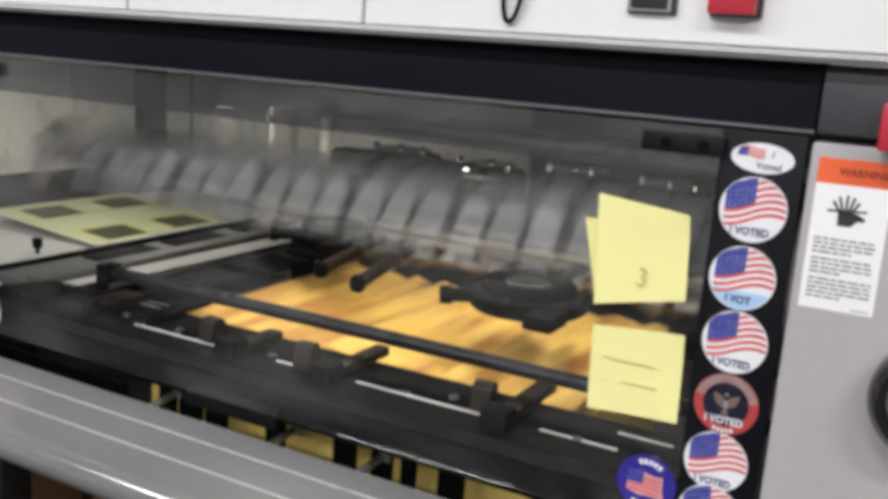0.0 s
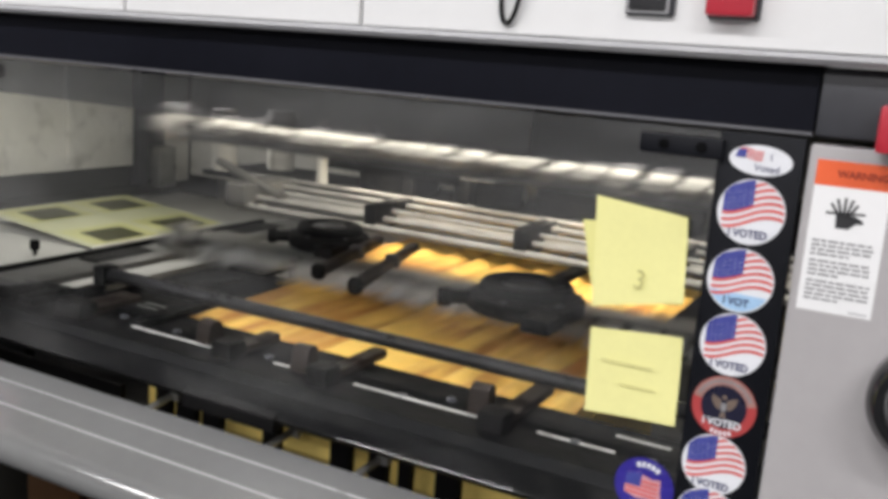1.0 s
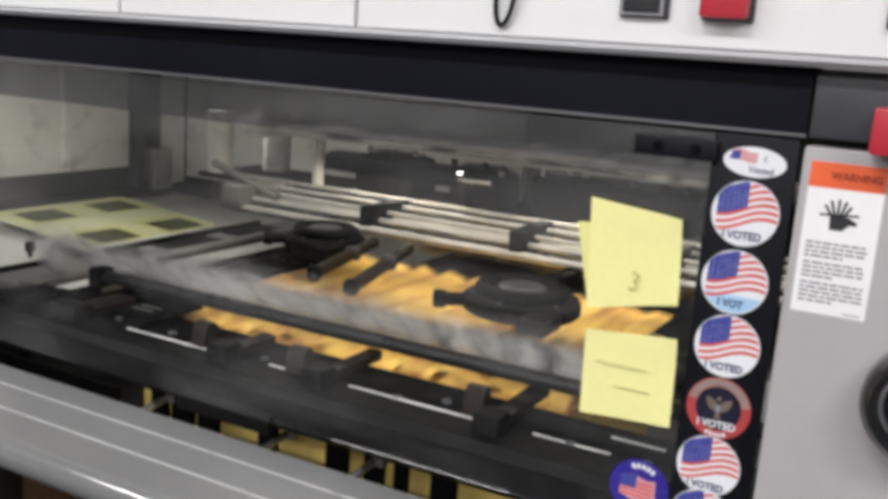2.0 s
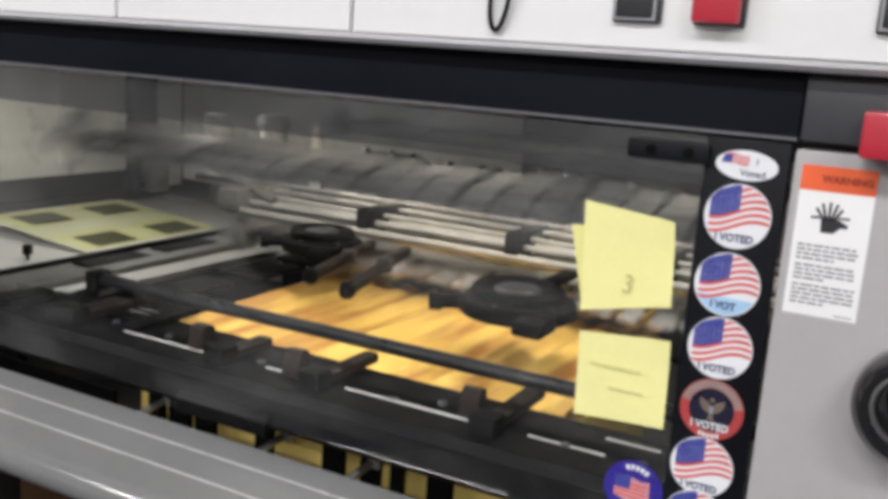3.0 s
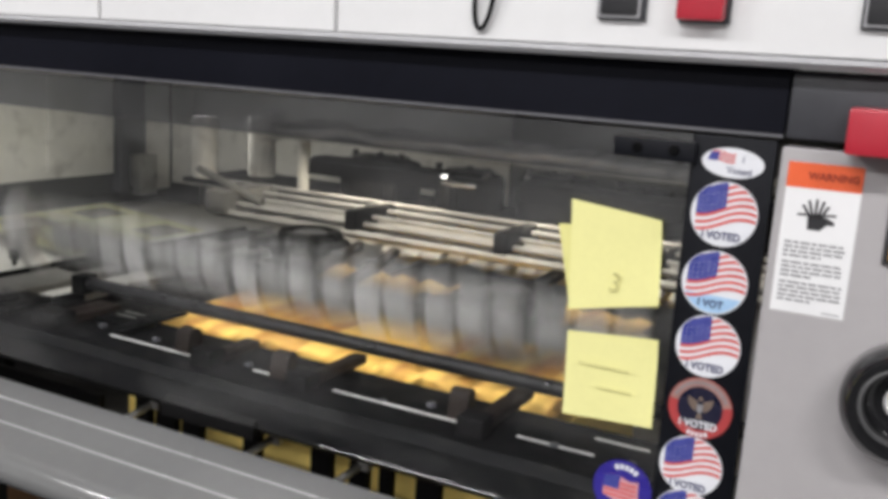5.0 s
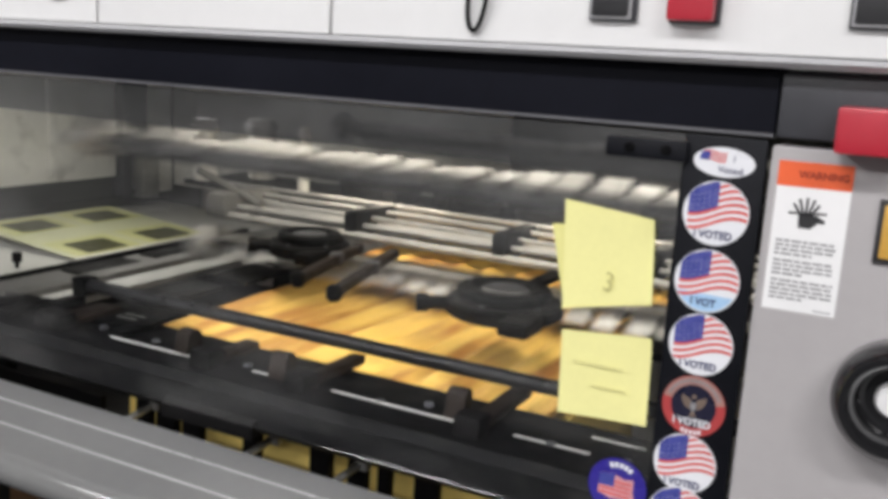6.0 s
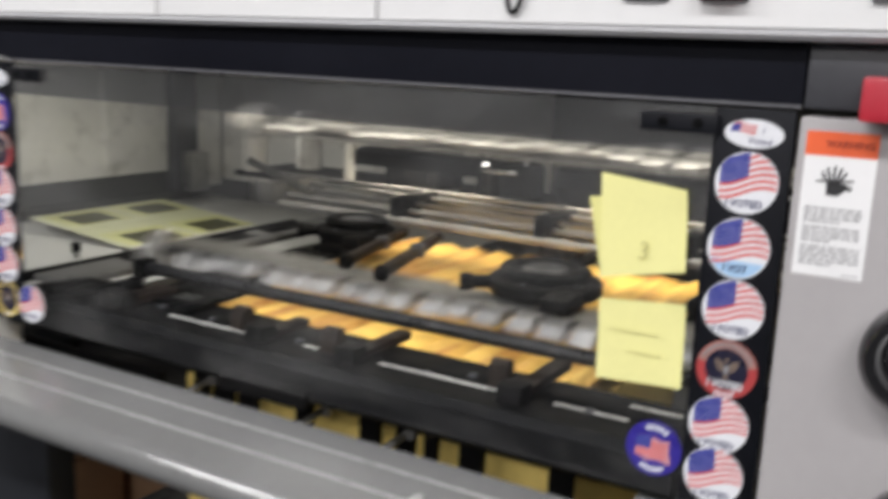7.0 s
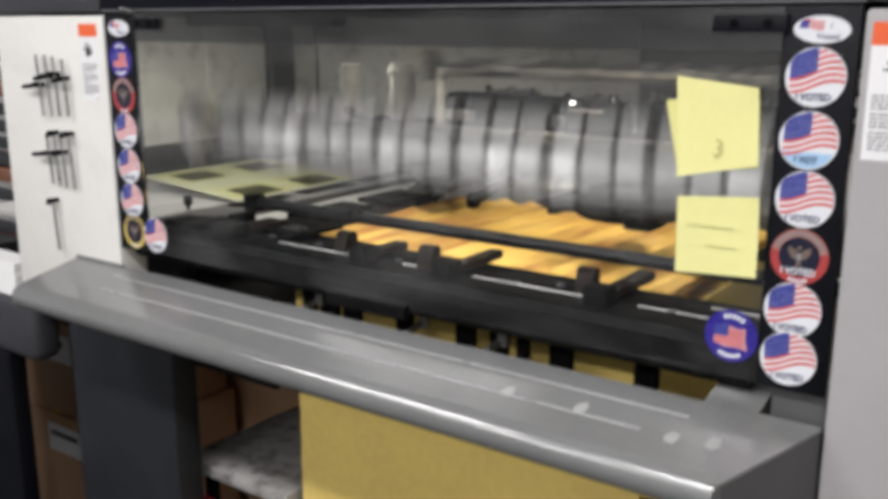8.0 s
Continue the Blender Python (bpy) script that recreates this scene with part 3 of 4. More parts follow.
def side_rails():
    r = base("side_rails", "pair of worn steel side rails running back beside the pile", "rails")
    part("rail", box(-1.236, -1.197, 0.287, 1.164, 1.03, 1.043, bevel=0.002), M_DULL, r, "worn grey steel rail")
    part("rail", box(-1.544, -1.528, 0.40, 1.30, 0.9610, 0.982, bevel=0.002), M_OILY, r, "thin black rail")
    part("tray", box(-1.328, -1.237, 0.287, 1.164, 1.019, 1.032), M_DULL, r, "grey tray between the rails")
    for y0, y1 in ((0.473, 0.626), (0.678, 0.831), (0.895, 1.036)):
        part("slot_cover", box(-1.316, -1.249, y0, y1, 1.032, 1.037, bevel=0.0015), M_RUBBER, r, "black slot cover")
    for y in (0.30, 1.14):
        part("support", box(-1.319, -1.255, y, y + 0.02, 0.86, 1.019), M_OILY, r)
    for y0, y1, x0, x1 in ((0.22, 0.36, -0.885, -0.815), (0.40, 0.52, -0.885, -0.805), (0.55, 0.66, -0.885, -0.805)):
        part("side_plate", box(x0, x1, y0, y1, 1.098, 1.106, bevel=0.002), M_OILY, r, "oily black side plate")
    return r


side_rails()


def side_shelf():
    s = base("side_shelf", "light grey painted shelf inside the press", "shelf")
    part("top", box(-2.124, -1.345, 0.364, 1.574, 0.945, 0.96, bevel=0.002), mat("pale_shelf_paint", (0.50, 0.50, 0.475), 0.45, vary=0.08, scale=10, stain_or_shade=(0.36, 0.36, 0.33), stain_or_shade_amount=0.3), s)
    part("bracket", box(-1.652, -1.37, 0.37, 0.409, 0.865, 0.944), M_OILY, s)
    p = base("proof_sheet", "pale yellow proof sheet with four dark printed pictures", "printed sheet")
    m = pose(-1.795, 0.982, 0.984, 0, 4.6, 0)
    part("wedge", box(-0.192, 0.192, -0.218, 0.218, -0.004, -0.0004), M_INNER, s, "tilted pale plate", m=m)
    part("paper", box(-0.186, 0.186, -0.224, 0.237, 0, 0.0005), M_PROOF, p, m=m)
    for cx in (-0.105, 0.125):
        for cy in (-0.100, 0.128):
            part("print_border", box(cx - 0.079, cx + 0.060, cy - 0.100, cy + 0.100, 0.0006, 0.0009), M_PROOFY, p, "yellow-green printed border", m=m)
            part("print_picture", box(cx - 0.046, cx + 0.048, cy - 0.064, cy + 0.064, 0.0010, 0.0013), M_PROOFD, p, "dark printed picture", m=m)
    k = base("adjusting_knob", "small black adjusting knob on a post", "knob")
    part("post", rod((-1.649, 0.637, 0.9608), (-1.649, 0.637, 0.974), 0.005), M_OILY, k)
    part("grip", rod((-1.649, 0.637, 0.974), (-1.649, 0.637, 0.996), 0.011, bevel=0.002), M_RUBBER, k)


side_shelf()


def blower_fan(x, y, z, r=0.062):
    """A thick two-tier drum with a shallow dished top, a nozzle at its side and a foot."""
    f = base("blower_fan", "thick round black blower above the paper pile", "blower", "blowers")
    d = bmesh.new()
    add_lathe(d, [(0, -0.030), (r * 0.94, -0.030), (r, -0.026), (r, -0.012), (r * 0.95, -0.008), (r * 0.82, -0.006), (0, -0.006)], pose(x, y, z), 44)
    part("drum", d, M_RUBBER, f, "oily black drum")
    h = bmesh.new()
    add_lathe(h, [(r * 0.80, -0.0055), (r * 0.80, 0.004), (r * 0.74, 0.009), (r * 0.60, 0.009), (r * 0.50, 0.004), (0, 0.003)], pose(x, y, z), 40)
    part("ring", h, M_OILY, f, "round black cap")
    b = bmesh.new()
    add_lathe(b, [(0, 0.0075), (r * 0.36, 0.0070), (r * 0.42, 0.0035), (0, 0.0032)], pose(x, y, z), 28)
    part("hub", b, M_DARK, f, "dark grey hub plate")
    for i in range(6):
        a = radians(30 + i * 60)
        part("screw", rod((x + r * 0.90 * math.cos(a), y + r * 0.90 * math.sin(a), z - 0.0085), (x + r * 0.90 * math.cos(a), y + r * 0.90 * math.sin(a), z - 0.0045), 0.0035, 10), M_DARK, f)
    n = bmesh.new()
    add_rod(n, (x - r * 0.80, y - r * 0.55, z - 0.016), (x - r * 1.10, y - r * 0.80, z - 0.016), 0.0095, 16, bevel=0.002)
    add_rod(n, (x - r * 1.04, y - r * 0.76, z - 0.016), (x - r * 1.22, y - r * 0.88, z - 0.016), 0.0125, 16, bevel=0.003)
    part("nozzle", n, M_RUBBER, f, "black side nozzle")
    part("foot", box(x + r * 0.45, x + r * 0.95, y - r * 1.30, y - r * 0.55, z - 0.030, z - 0.010, bevel=0.005), M_RUBBER, f, "black foot")
    part("stay", box(x - 0.012, x + 0.012, y + r * 0.9, y + r * 0.9 + 0.16, z - 0.014, z - 0.004, bevel=0.003), M_OILY, f)
    return f


blower_fan(-0.338, 0.372, 1.172, 0.080)
blower_fan(-0.765, 0.52, 1.170, 0.068)


def hold_down_bars():
    for x0, y0, x1, y1 in ((-0.544, 0.268, -0.622, 0.56), (-0.628, 0.30, -0.690, 0.56)):
        h = base("blast_bar", "greasy brown-black air blast bar above the sheets", "bar", "air blast bars")
        d = Vector((x1 - x0, y1 - y0, 0))
        m = pose(x0, y0, 1.157, 0, 0, math.degrees(math.atan2(d.y, d.x)))
        part("bar", box(0, d.length, -0.008, 0.008, -0.008, 0.008, bevel=0.005, segments=3), M_BROWN, h, m=m)
        tip = bmesh.new()
        add_lathe(tip, [(0, 0.012), (0.007, 0.011), (0.011, 0.006), (0.011, -0.006), (0.007, -0.011), (0, -0.012)], pose(0, 0, 0), 20)
        part("nozzle", tip, M_RUBBER, h, "round black nozzle", m=m)
        part("collar", box(d.length * 0.55, d.length * 0.62, -0.011, 0.011, -0.010, 0.010, bevel=0.003), M_DARK, h, m=m)


hold_down_bars()


def cross_tubes():
    t = base("cross_tubes", "bundle of bright steel cross tubes inside the press", "tubes")
    for y, z, r, x0 in ((0.575, 1.172, 0.0075, -1.02), (0.598, 1.186, 0.0055, -1.04), (0.625, 1.196, 0.0045, -1.06), (0.648, 1.182, 0.0080, -1.10), (0.675, 1.200, 0.0050, -1.08), (0.70, 1.209, 0.0040, -1.10)):
        part("tube", rod((x0, y, z), (0.07, y, z), r, bevel=0.001), M_GRIP, t, "worn steel tube")
    part("clamp", box(-1.03, -0.985, 0.56, 0.72, 1.170, 1.212, bevel=0.004), M_DULL, t)
    for x in (-0.72, -0.44, -0.2):
        part("clamp", box(x - 0.012, x + 0.012, 0.57, 0.71, 1.168, 1.212, bevel=0.003), M_OILY, t)
    # slanted bright strut at the far end
    part("strut", rod((-1.10, 0.62, 1.24), (-0.93, 0.60, 1.195), 0.008), M_DULL, t)
    return t


cross_tubes()


def suction_units():
    """Low round black drums with bright studs, bars and covers on a shelf."""
    rnd = random.Random(5)
    for i, (x, w, h) in enumerate(((-0.84, 0.17, 0.078), (-0.64, 0.14, 0.072), (-0.46, 0.15, 0.082), (-0.29, 0.14, 0.076), (-0.12, 0.12, 0.080))):
        s = base("suction_unit", "round black suction unit with bright steel fittings", "suction unit", "suction units")
        d = bmesh.new()
        add_lathe(d, [(0, h), (w * 0.30, h), (w * 0.36, h - 0.004), (w * 0.46, h - 0.006), (w * 0.50, h - 0.016), (w * 0.50, 0.006), (w * 0.47, 0.0003), (0, 0.0003)], pose(x, 0.865, 1.195) @ Matrix.Diagonal((1, 0.86, 1, 1)), 36)
        part("drum", d, M_OILY, s, "oily black drum")
        r = bmesh.new()
        add_lathe(r, [(w * 0.31, h + 0.0005), (w * 0.32, h + 0.003), (w * 0.345, h + 0.003), (w * 0.355, h + 0.0005)], pose(x, 0.865, 1.195) @ Matrix.Diagonal((1, 0.86, 1, 1)), 36)
        part("rim", r, M_DULL, s, "worn steel rim")
        for k in range(3):
            sx = x + w * (-0.3 + 0.3 * k) + rnd.uniform(-0.012, 0.012)
            c = bmesh.new()
            add_lathe(c, [(0, 0.020), (0.006, 0.019), (0.008, 0.014), (0.005, 0.010), (0.009, 0.006), (0.009, 0), (0, 0)], pose(sx, 0.835 + rnd.uniform(-0.01, 0.01), 1.195 + h - 0.006), 14)
            part("fitting", c, M_CHROME, s, "bright steel stud")
        if i in (1, 3, 4):
            for k in range(2):
                part("bright_bar", box(x - w * 0.36, x + w * 0.40, 0.792 - 0.02 * k, 0.800 - 0.02 * k, 1.195 + h * 0.95 - 0.016 * k, 1.195 + h * 0.95 - 0.008 * k, bevel=0.002), M_CHROME, s, "bright steel bar")
            part("bar_post", box(x - 0.006, x + 0.006, 0.770, 0.802, 1.1947, 1.195 + h * 0.95 - 0.017, bevel=0.001), M_OILY, s)
        if i == 4:
            part("top_cover", box(x - 0.075, x - 0.005, 0.80, 0.87, 1.195 + h + 0.004, 1.195 + h + 0.016, bevel=0.003), M_PAPERW, s, "white block cover")
    t = thing("unit_shelf", box(-1.27, 0.07, 0.76, 0.96, 1.183, 1.1945, bevel=0.002), M_OILY, "black shelf carrying the suction units", "shelf")


suction_units()


def ink_pipes():
    """Pale upright pipes and a round housing on the far wall."""
    for x, y, r in ((-1.225, 0.78, 0.026), (-1.17, 0.90, 0.030), (-0.985, 0.80, 0.012)):
        p = base("air_pipe", "pale grey upright air pipe on a flange", "pipe", "air pipes")
        part("pipe", rod((x, y, 1.1955), (x, y, 1.325), r, bevel=0.002), M_INNER, p)
        part("flange", rod((x, y, 1.300), (x, y, 1.312), r * 1.2, bevel=0.002), M_INNER, p)


ink_pipes()
# Added black plates stand in for the darkness in the gap below the beam.
thing("gap_dark_skirt", box(-1.33, -0.81, 0.106, 0.113, 0.846, 0.997), M_RUBBER, "black plate added to keep the gap below the press window dark", "skirt plate")
thing("gap_dark_plate", box(-2.10, -0.81, 0.115, 1.20, 0.846, 0.858), M_RUBBER, "black plate added to keep the gap beside the paper pile dark", "tray")
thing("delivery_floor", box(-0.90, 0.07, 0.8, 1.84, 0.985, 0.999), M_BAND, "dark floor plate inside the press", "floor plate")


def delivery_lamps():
    """Short tube lamps over the arriving sheets, and an added one that brightens the side bay from under its roof."""
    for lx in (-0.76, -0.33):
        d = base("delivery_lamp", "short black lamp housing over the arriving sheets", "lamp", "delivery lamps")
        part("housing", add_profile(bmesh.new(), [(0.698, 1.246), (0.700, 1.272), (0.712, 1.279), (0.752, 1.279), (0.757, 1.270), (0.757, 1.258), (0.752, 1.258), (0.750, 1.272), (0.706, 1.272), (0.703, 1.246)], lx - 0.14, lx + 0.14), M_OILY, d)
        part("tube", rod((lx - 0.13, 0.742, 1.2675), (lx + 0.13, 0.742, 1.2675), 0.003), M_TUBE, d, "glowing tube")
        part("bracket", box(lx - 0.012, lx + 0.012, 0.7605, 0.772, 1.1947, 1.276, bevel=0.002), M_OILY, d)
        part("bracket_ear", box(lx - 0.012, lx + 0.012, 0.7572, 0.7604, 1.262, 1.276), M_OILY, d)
    b = base("bay_lamp", "added fill lamp under the roof of the side bay", "lamp")
    part("housing", add_profile(bmesh.new(), [(0.818, 1.410), (0.818, 1.4448), (0.882, 1.4448), (0.882, 1.436), (0.824, 1.436), (0.824, 1.410)], -1.83, -1.27), M_BLACK, b)
    r = base("roof_lamp", "slim tube lamp under the press hood", "lamp")
    part("housing", add_profile(bmesh.new(), [(0.432, 1.424), (0.432, 1.4448), (0.490, 1.4448), (0.490, 1.441), (0.437, 1.441), (0.437, 1.424)], -1.06, 0.02), M_BLACK, r)
    part("tube", rod((-1.04, 0.480, 1.4380), (0.0, 0.480, 1.4380), 0.0022), M_TUBE, r, "glowing tube")
    part("tube", rod((-1.80, 0.870, 1.432), (-1.30, 0.870, 1.432), 0.003), M_TUBE, b, "glowing tube")


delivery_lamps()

# ---------------------------------------------------------------- paper
PX0, PX1, PY0, PLEN = -0.802, -0.208, 0.150, 0.46
PTOP = 1.068
REST_Y = 0.186


def wave(x):
    """Ripples across a sheet: steep on one side, drawn out on the other."""
    u = x * 2 * math.pi / 0.062 + 0.8 * math.sin(x * 11) + 0.5 * math.sin(x * 29)
    return 0.0068 * (math.sin(u) + 0.38 * math.sin(2 * u + 0.4)) + 0.0006 * math.sin(x * 2 * math.pi / 0.021)


def wavy_sheet():
    """One sheet with its front edge at y = 0, ripples running along its length and a drooping front edge."""
    bm = bmesh.new()
    n, ys = 150, (0.0, 0.007, 0.014, 0.022, 0.032, 0.06, 0.14, 0.25, 0.36, PLEN)
    k = len(ys) - 1

    def lift(x, y):
        droop = 0.013 * max(0.0, 1 - y / 0.030) ** 2 * (0.8 + 0.5 * math.sin(x * 23))
        return wave(x) * (0.75 + 0.25 * math.cos(y * 9 + x * 4)) + 0.0015 * math.sin(11 * y + x * 9) - droop
    top, low = [], []
    for i in range(n + 1):
        x = PX0 + (PX1 - PX0) * i / n
        top.append([bm.verts.new((x, y, lift(x, y))) for y in ys])
        low.append([bm.verts.new((x, y, lift(x, y) - 0.0003)) for y in ys])
    for i in range(n):
        for j in range(k):
            bm.faces.new((top[i][j], top[i + 1][j], top[i + 1][j + 1], top[i][j + 1]))
            bm.faces.new((low[i][j], low[i][j + 1], low[i + 1][j + 1], low[i + 1][j]))
        bm.faces.new((top[i][0], low[i][0], low[i + 1][0], top[i + 1][0]))
        bm.faces.new((top[i][k], top[i + 1][k], low[i + 1][k], low[i][k]))
    for j in range(k):
        bm.faces.new((top[0][j], top[0][j + 1], low[0][j + 1], low[0][j]))
        bm.faces.new((top[n][j], low[n][j], low[n][j + 1], top[n][j + 1]))
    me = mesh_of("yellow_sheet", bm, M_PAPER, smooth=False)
    me.shade_smooth()
    return me


def paper_pile():
    p = base("paper_pile", "tall pile of yellow paper sheets under the press window", "paper pile")
    bm = bmesh.new()
    rnd = random.Random(4)
    rows_z = [0.22 + (PTOP - 0.026 - 0.22) * i / 60 for i in range(61)]
    rings = []
    for z in rows_z:
        dx, dy = rnd.uniform(-0.0005, 0.0005), rnd.uniform(-0.0005, 0.0005)
        rings.append([bm.verts.new((x + dx, y + dy, z)) for x, y in ((PX0, PY0), (PX1, PY0), (PX1, PY0 + PLEN), (PX0, PY0 + PLEN))])
    for a, b in zip(rings, rings[1:]):
        for i in range(4):
            bm.faces.new((a[i], a[(i + 1) % 4], b[(i + 1) % 4], b[i]))
    bm.faces.new(rings[0][::-1])
    bm.faces.new(rings[-1])
    part("block", bm, M_PILE, p, "block of yellow paper", smooth=False)
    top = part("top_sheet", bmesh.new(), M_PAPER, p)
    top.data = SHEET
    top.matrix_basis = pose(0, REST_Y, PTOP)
    t = base("pile_board", "worn wooden pallet under the paper pile", "pallet")
    part("deck", box(PX0 - 0.03, PX1 + 0.03, PY0 - 0.01, PY0 + PLEN + 0.03, 0.19, 0.2195), M_WOOD, t)
    for x in (PX0, (PX0 + PX1) / 2 - 0.04, PX1 - 0.08):
        part("runner", box(x, x + 0.08, PY0, PY0 + PLEN, 0.12, 0.1895), M_WOOD, t)


SHEET = wavy_sheet()
paper_pile()

# ---------------------------------------------------------------- the gripper chain
PERIOD, PITCH = 0.29718, 0.69
LOOP_Y, LOOP_Z, LOOP_R = 0.264, 1.221, 0.105
BARS = 3
STRAIGHT = (BARS * PITCH - 2 * math.pi * LOOP_R) / 2
RELEASE = 0.637


def loop_pose(s):
    """The pose of a gripper bar s metres past the foot of the front turn."""
    s %= BARS * PITCH
    arc = math.pi * LOOP_R
    if s < arc:
        a = s / LOOP_R
        y, z = LOOP_Y - LOOP_R * math.sin(a), LOOP_Z - LOOP_R * math.cos(a)
    elif s < arc + STRAIGHT:
        a = math.pi
        y, z = LOOP_Y + (s - arc), LOOP_Z + LOOP_R
    elif s < 2 * arc + STRAIGHT:
        a = math.pi + (s - arc - STRAIGHT) / LOOP_R
        y, z = LOOP_Y + STRAIGHT + LOOP_R * math.sin(a - math.pi), LOOP_Z - LOOP_R * math.cos(a)
    else:
        a = 0.0
        y, z = LOOP_Y + STRAIGHT - (s - 2 * arc - STRAIGHT), LOOP_Z - LOOP_R
    return pose(0, y, z, -math.degrees(a))


def gripper_bar():
    """Travels along its own -y; outward is -z."""
    g = base("gripper_bar", "grey steel gripper bar with a row of gripper fingers", "gripper bar", "gripper bars")
    part("shaft", rod((-1.03, 0.0, 0.004), (0.016, 0.0, 0.004), 0.009, bevel=0.001), M_OILY, g, "oily steel shaft")
    part("back_rail", box(-0.99, -0.024, 0.022, 0.036, -0.004, 0.010, bevel=0.002), M_DULL, g)
    # Added strip hides the fingers' bright inner side, standing in for shade there.
    part("cover", box(-0.985, -0.029, -0.034, 0.046, 0.0165, 0.0195, bevel=0.001), M_DULL, g, "dull grey strip added to darken the fingers' inner side")
    rnd = random.Random(2)
    shapes = []
    for w in (0.037, 0.033):
        f = bmesh.new()
        add_profile(f, [(-0.040, -0.012), (-0.043, -0.007), (-0.012, 0.016), (0.012, 0.016), (0.040, 0.010), (0.044, 0.0), (0.040, -0.004), (-0.010, -0.004)], -w / 2, w / 2)
        shapes.append(mesh_of("gripper_finger", f, M_GRIP))
    x, i = -0.945, 0
    while x < -0.055:
        ob = new("gripper_finger", shapes[i % 2])
        ob.parent = g
        ob.matrix_basis = pose(x, 0, 0, rnd.uniform(-9, 9))
        x += 0.044 if i % 3 else 0.052
        i += 1
    for x in (-1.04, 0.006):
        e = bmesh.new()
        add_lathe(e, [(0, 0.012), (0.030, 0.012), (0.034, 0.008), (0.034, -0.008), (0.030, -0.012), (0, -0.012)], pose(x + 0.01, 0.0, 0.0, 0, 90), 28)
        add_box(e, x, x + 0.02, -0.045, 0.055, -0.012, 0.012, bevel=0.004)
        part("end_bracket", e, M_GRIP, g, "grey chain bracket")
    return g


bars = [gripper_bar()]
for i in range(1, BARS):
    bars.append(copy_thing(bars[0], loop_pose(i * PITCH)))

# sheets: each is carried in by a bar, let go, and settles on the pile
SPEED = PITCH / PERIOD
N_SHEETS = 28
sheets = []
for k in range(N_SHEETS):
    ob = tagged(new("yellow_sheet", SHEET), "single yellow paper sheet carried onto the pile", "paper sheet", "delivered sheets")
    sheets.append(ob)
thing("feed_board", box(-0.85, -0.16, 1.24, 1.80, 0.9995, 1.024), M_TABLE, "grey board under the waiting sheets", "board")


# ---------------------------------------------------------------- stickers, notes and labels on the window


def clip(x, z, r):
    d = math.hypot(x, z)
    return (x, z) if d <= r else (x * r / d, z * r / d)


def flag_cells(cells, r, y):
    """Flag cells (u0, u1, v0, v1) laid in waves on a disc of radius r."""
    bm = bmesh.new()

    def place(u, v):
        z = v + 0.08 * u + 0.0042 * math.sin(u * 95 + 0.2)
        return clip(u, z, r)
    for u0, u1, v0, v1 in cells:
        k = max(1, round((u1 - u0) / 0.004))
        lo = [bm.verts.new((*[place(u0 + (u1 - u0) * i / k, v0)[0]], y, place(u0 + (u1 - u0) * i / k, v0)[1])) for i in range(k + 1)]
        hi = [bm.verts.new((*[place(u0 + (u1 - u0) * i / k, v1)[0]], y, place(u0 + (u1 - u0) * i / k, v1)[1])) for i in range(k + 1)]
        for i in range(k):
            bm.faces.new((lo[i], lo[i + 1], hi[i + 1], hi[i]))
    bmesh.ops.remove_doubles(bm, verts=bm.verts[:], dist=1e-6)
    bmesh.ops.recalc_face_normals(bm, faces=bm.faces[:])
    for f in bm.faces:
        if f.normal.y > 0:
            f.normal_flip()
    return bm


R = 0.0264


def flag_sticker(x, z, words="I VOTED", label="round white vote sticker with a waving flag", tilt=0.0):
    s = base("vote_sticker", label, "sticker", "vote stickers", pose(x, -0.0004, z, 0, tilt))
    part("disc", sheet_bm(disc_poly(R), 0.0, 0.0003), M_STW, s, "white disc")
    h = 0.0358 / 13
    part("flag_field", flag_cells([(-0.0222, 0.0262, -0.0092, 0.0266)], R - 0.0012, -0.0002), M_STW, s)
    part("flag_stripes", flag_cells([(-0.0222, 0.0262, -0.0092 + h * i, -0.0092 + h * (i + 1)) for i in range(0, 13, 2)], R - 0.0008, -0.0004), M_STR, s, "red waving stripes")
    part("flag_canton", flag_cells([(-0.0222, 0.0012, -0.0092 + h * (5 + i), -0.0092 + h * (6 + i)) for i in range(8)], R - 0.0006, -0.0006), M_STB, s, "blue flag corner")
    st = []
    for i in range(5):
        for j in range(4):
            u, v = -0.0185 + i * 0.0041, 0.0072 + j * 0.0038
            st.append((u, u + 0.0007, v, v + 0.0007))
    part("flag_stars", flag_cells(st, R - 0.0016, -0.0008), M_STW, s)
    a = [radians(205 + i * 130 / 16) for i in range(17)]
    part("lower_band", sheet_bm([((R - 0.0012) * math.cos(t), (R - 0.0012) * math.sin(t)) for t in a], -0.0003, 0.0002), M_STP if words != "I VOTED" else M_STW, s)
    part("caption", lettering(words, 0.0088, 0.92, 0.00025), M_STN, s, "navy words", m=pose(-0.0005, -0.0009, -0.0178))
    return s


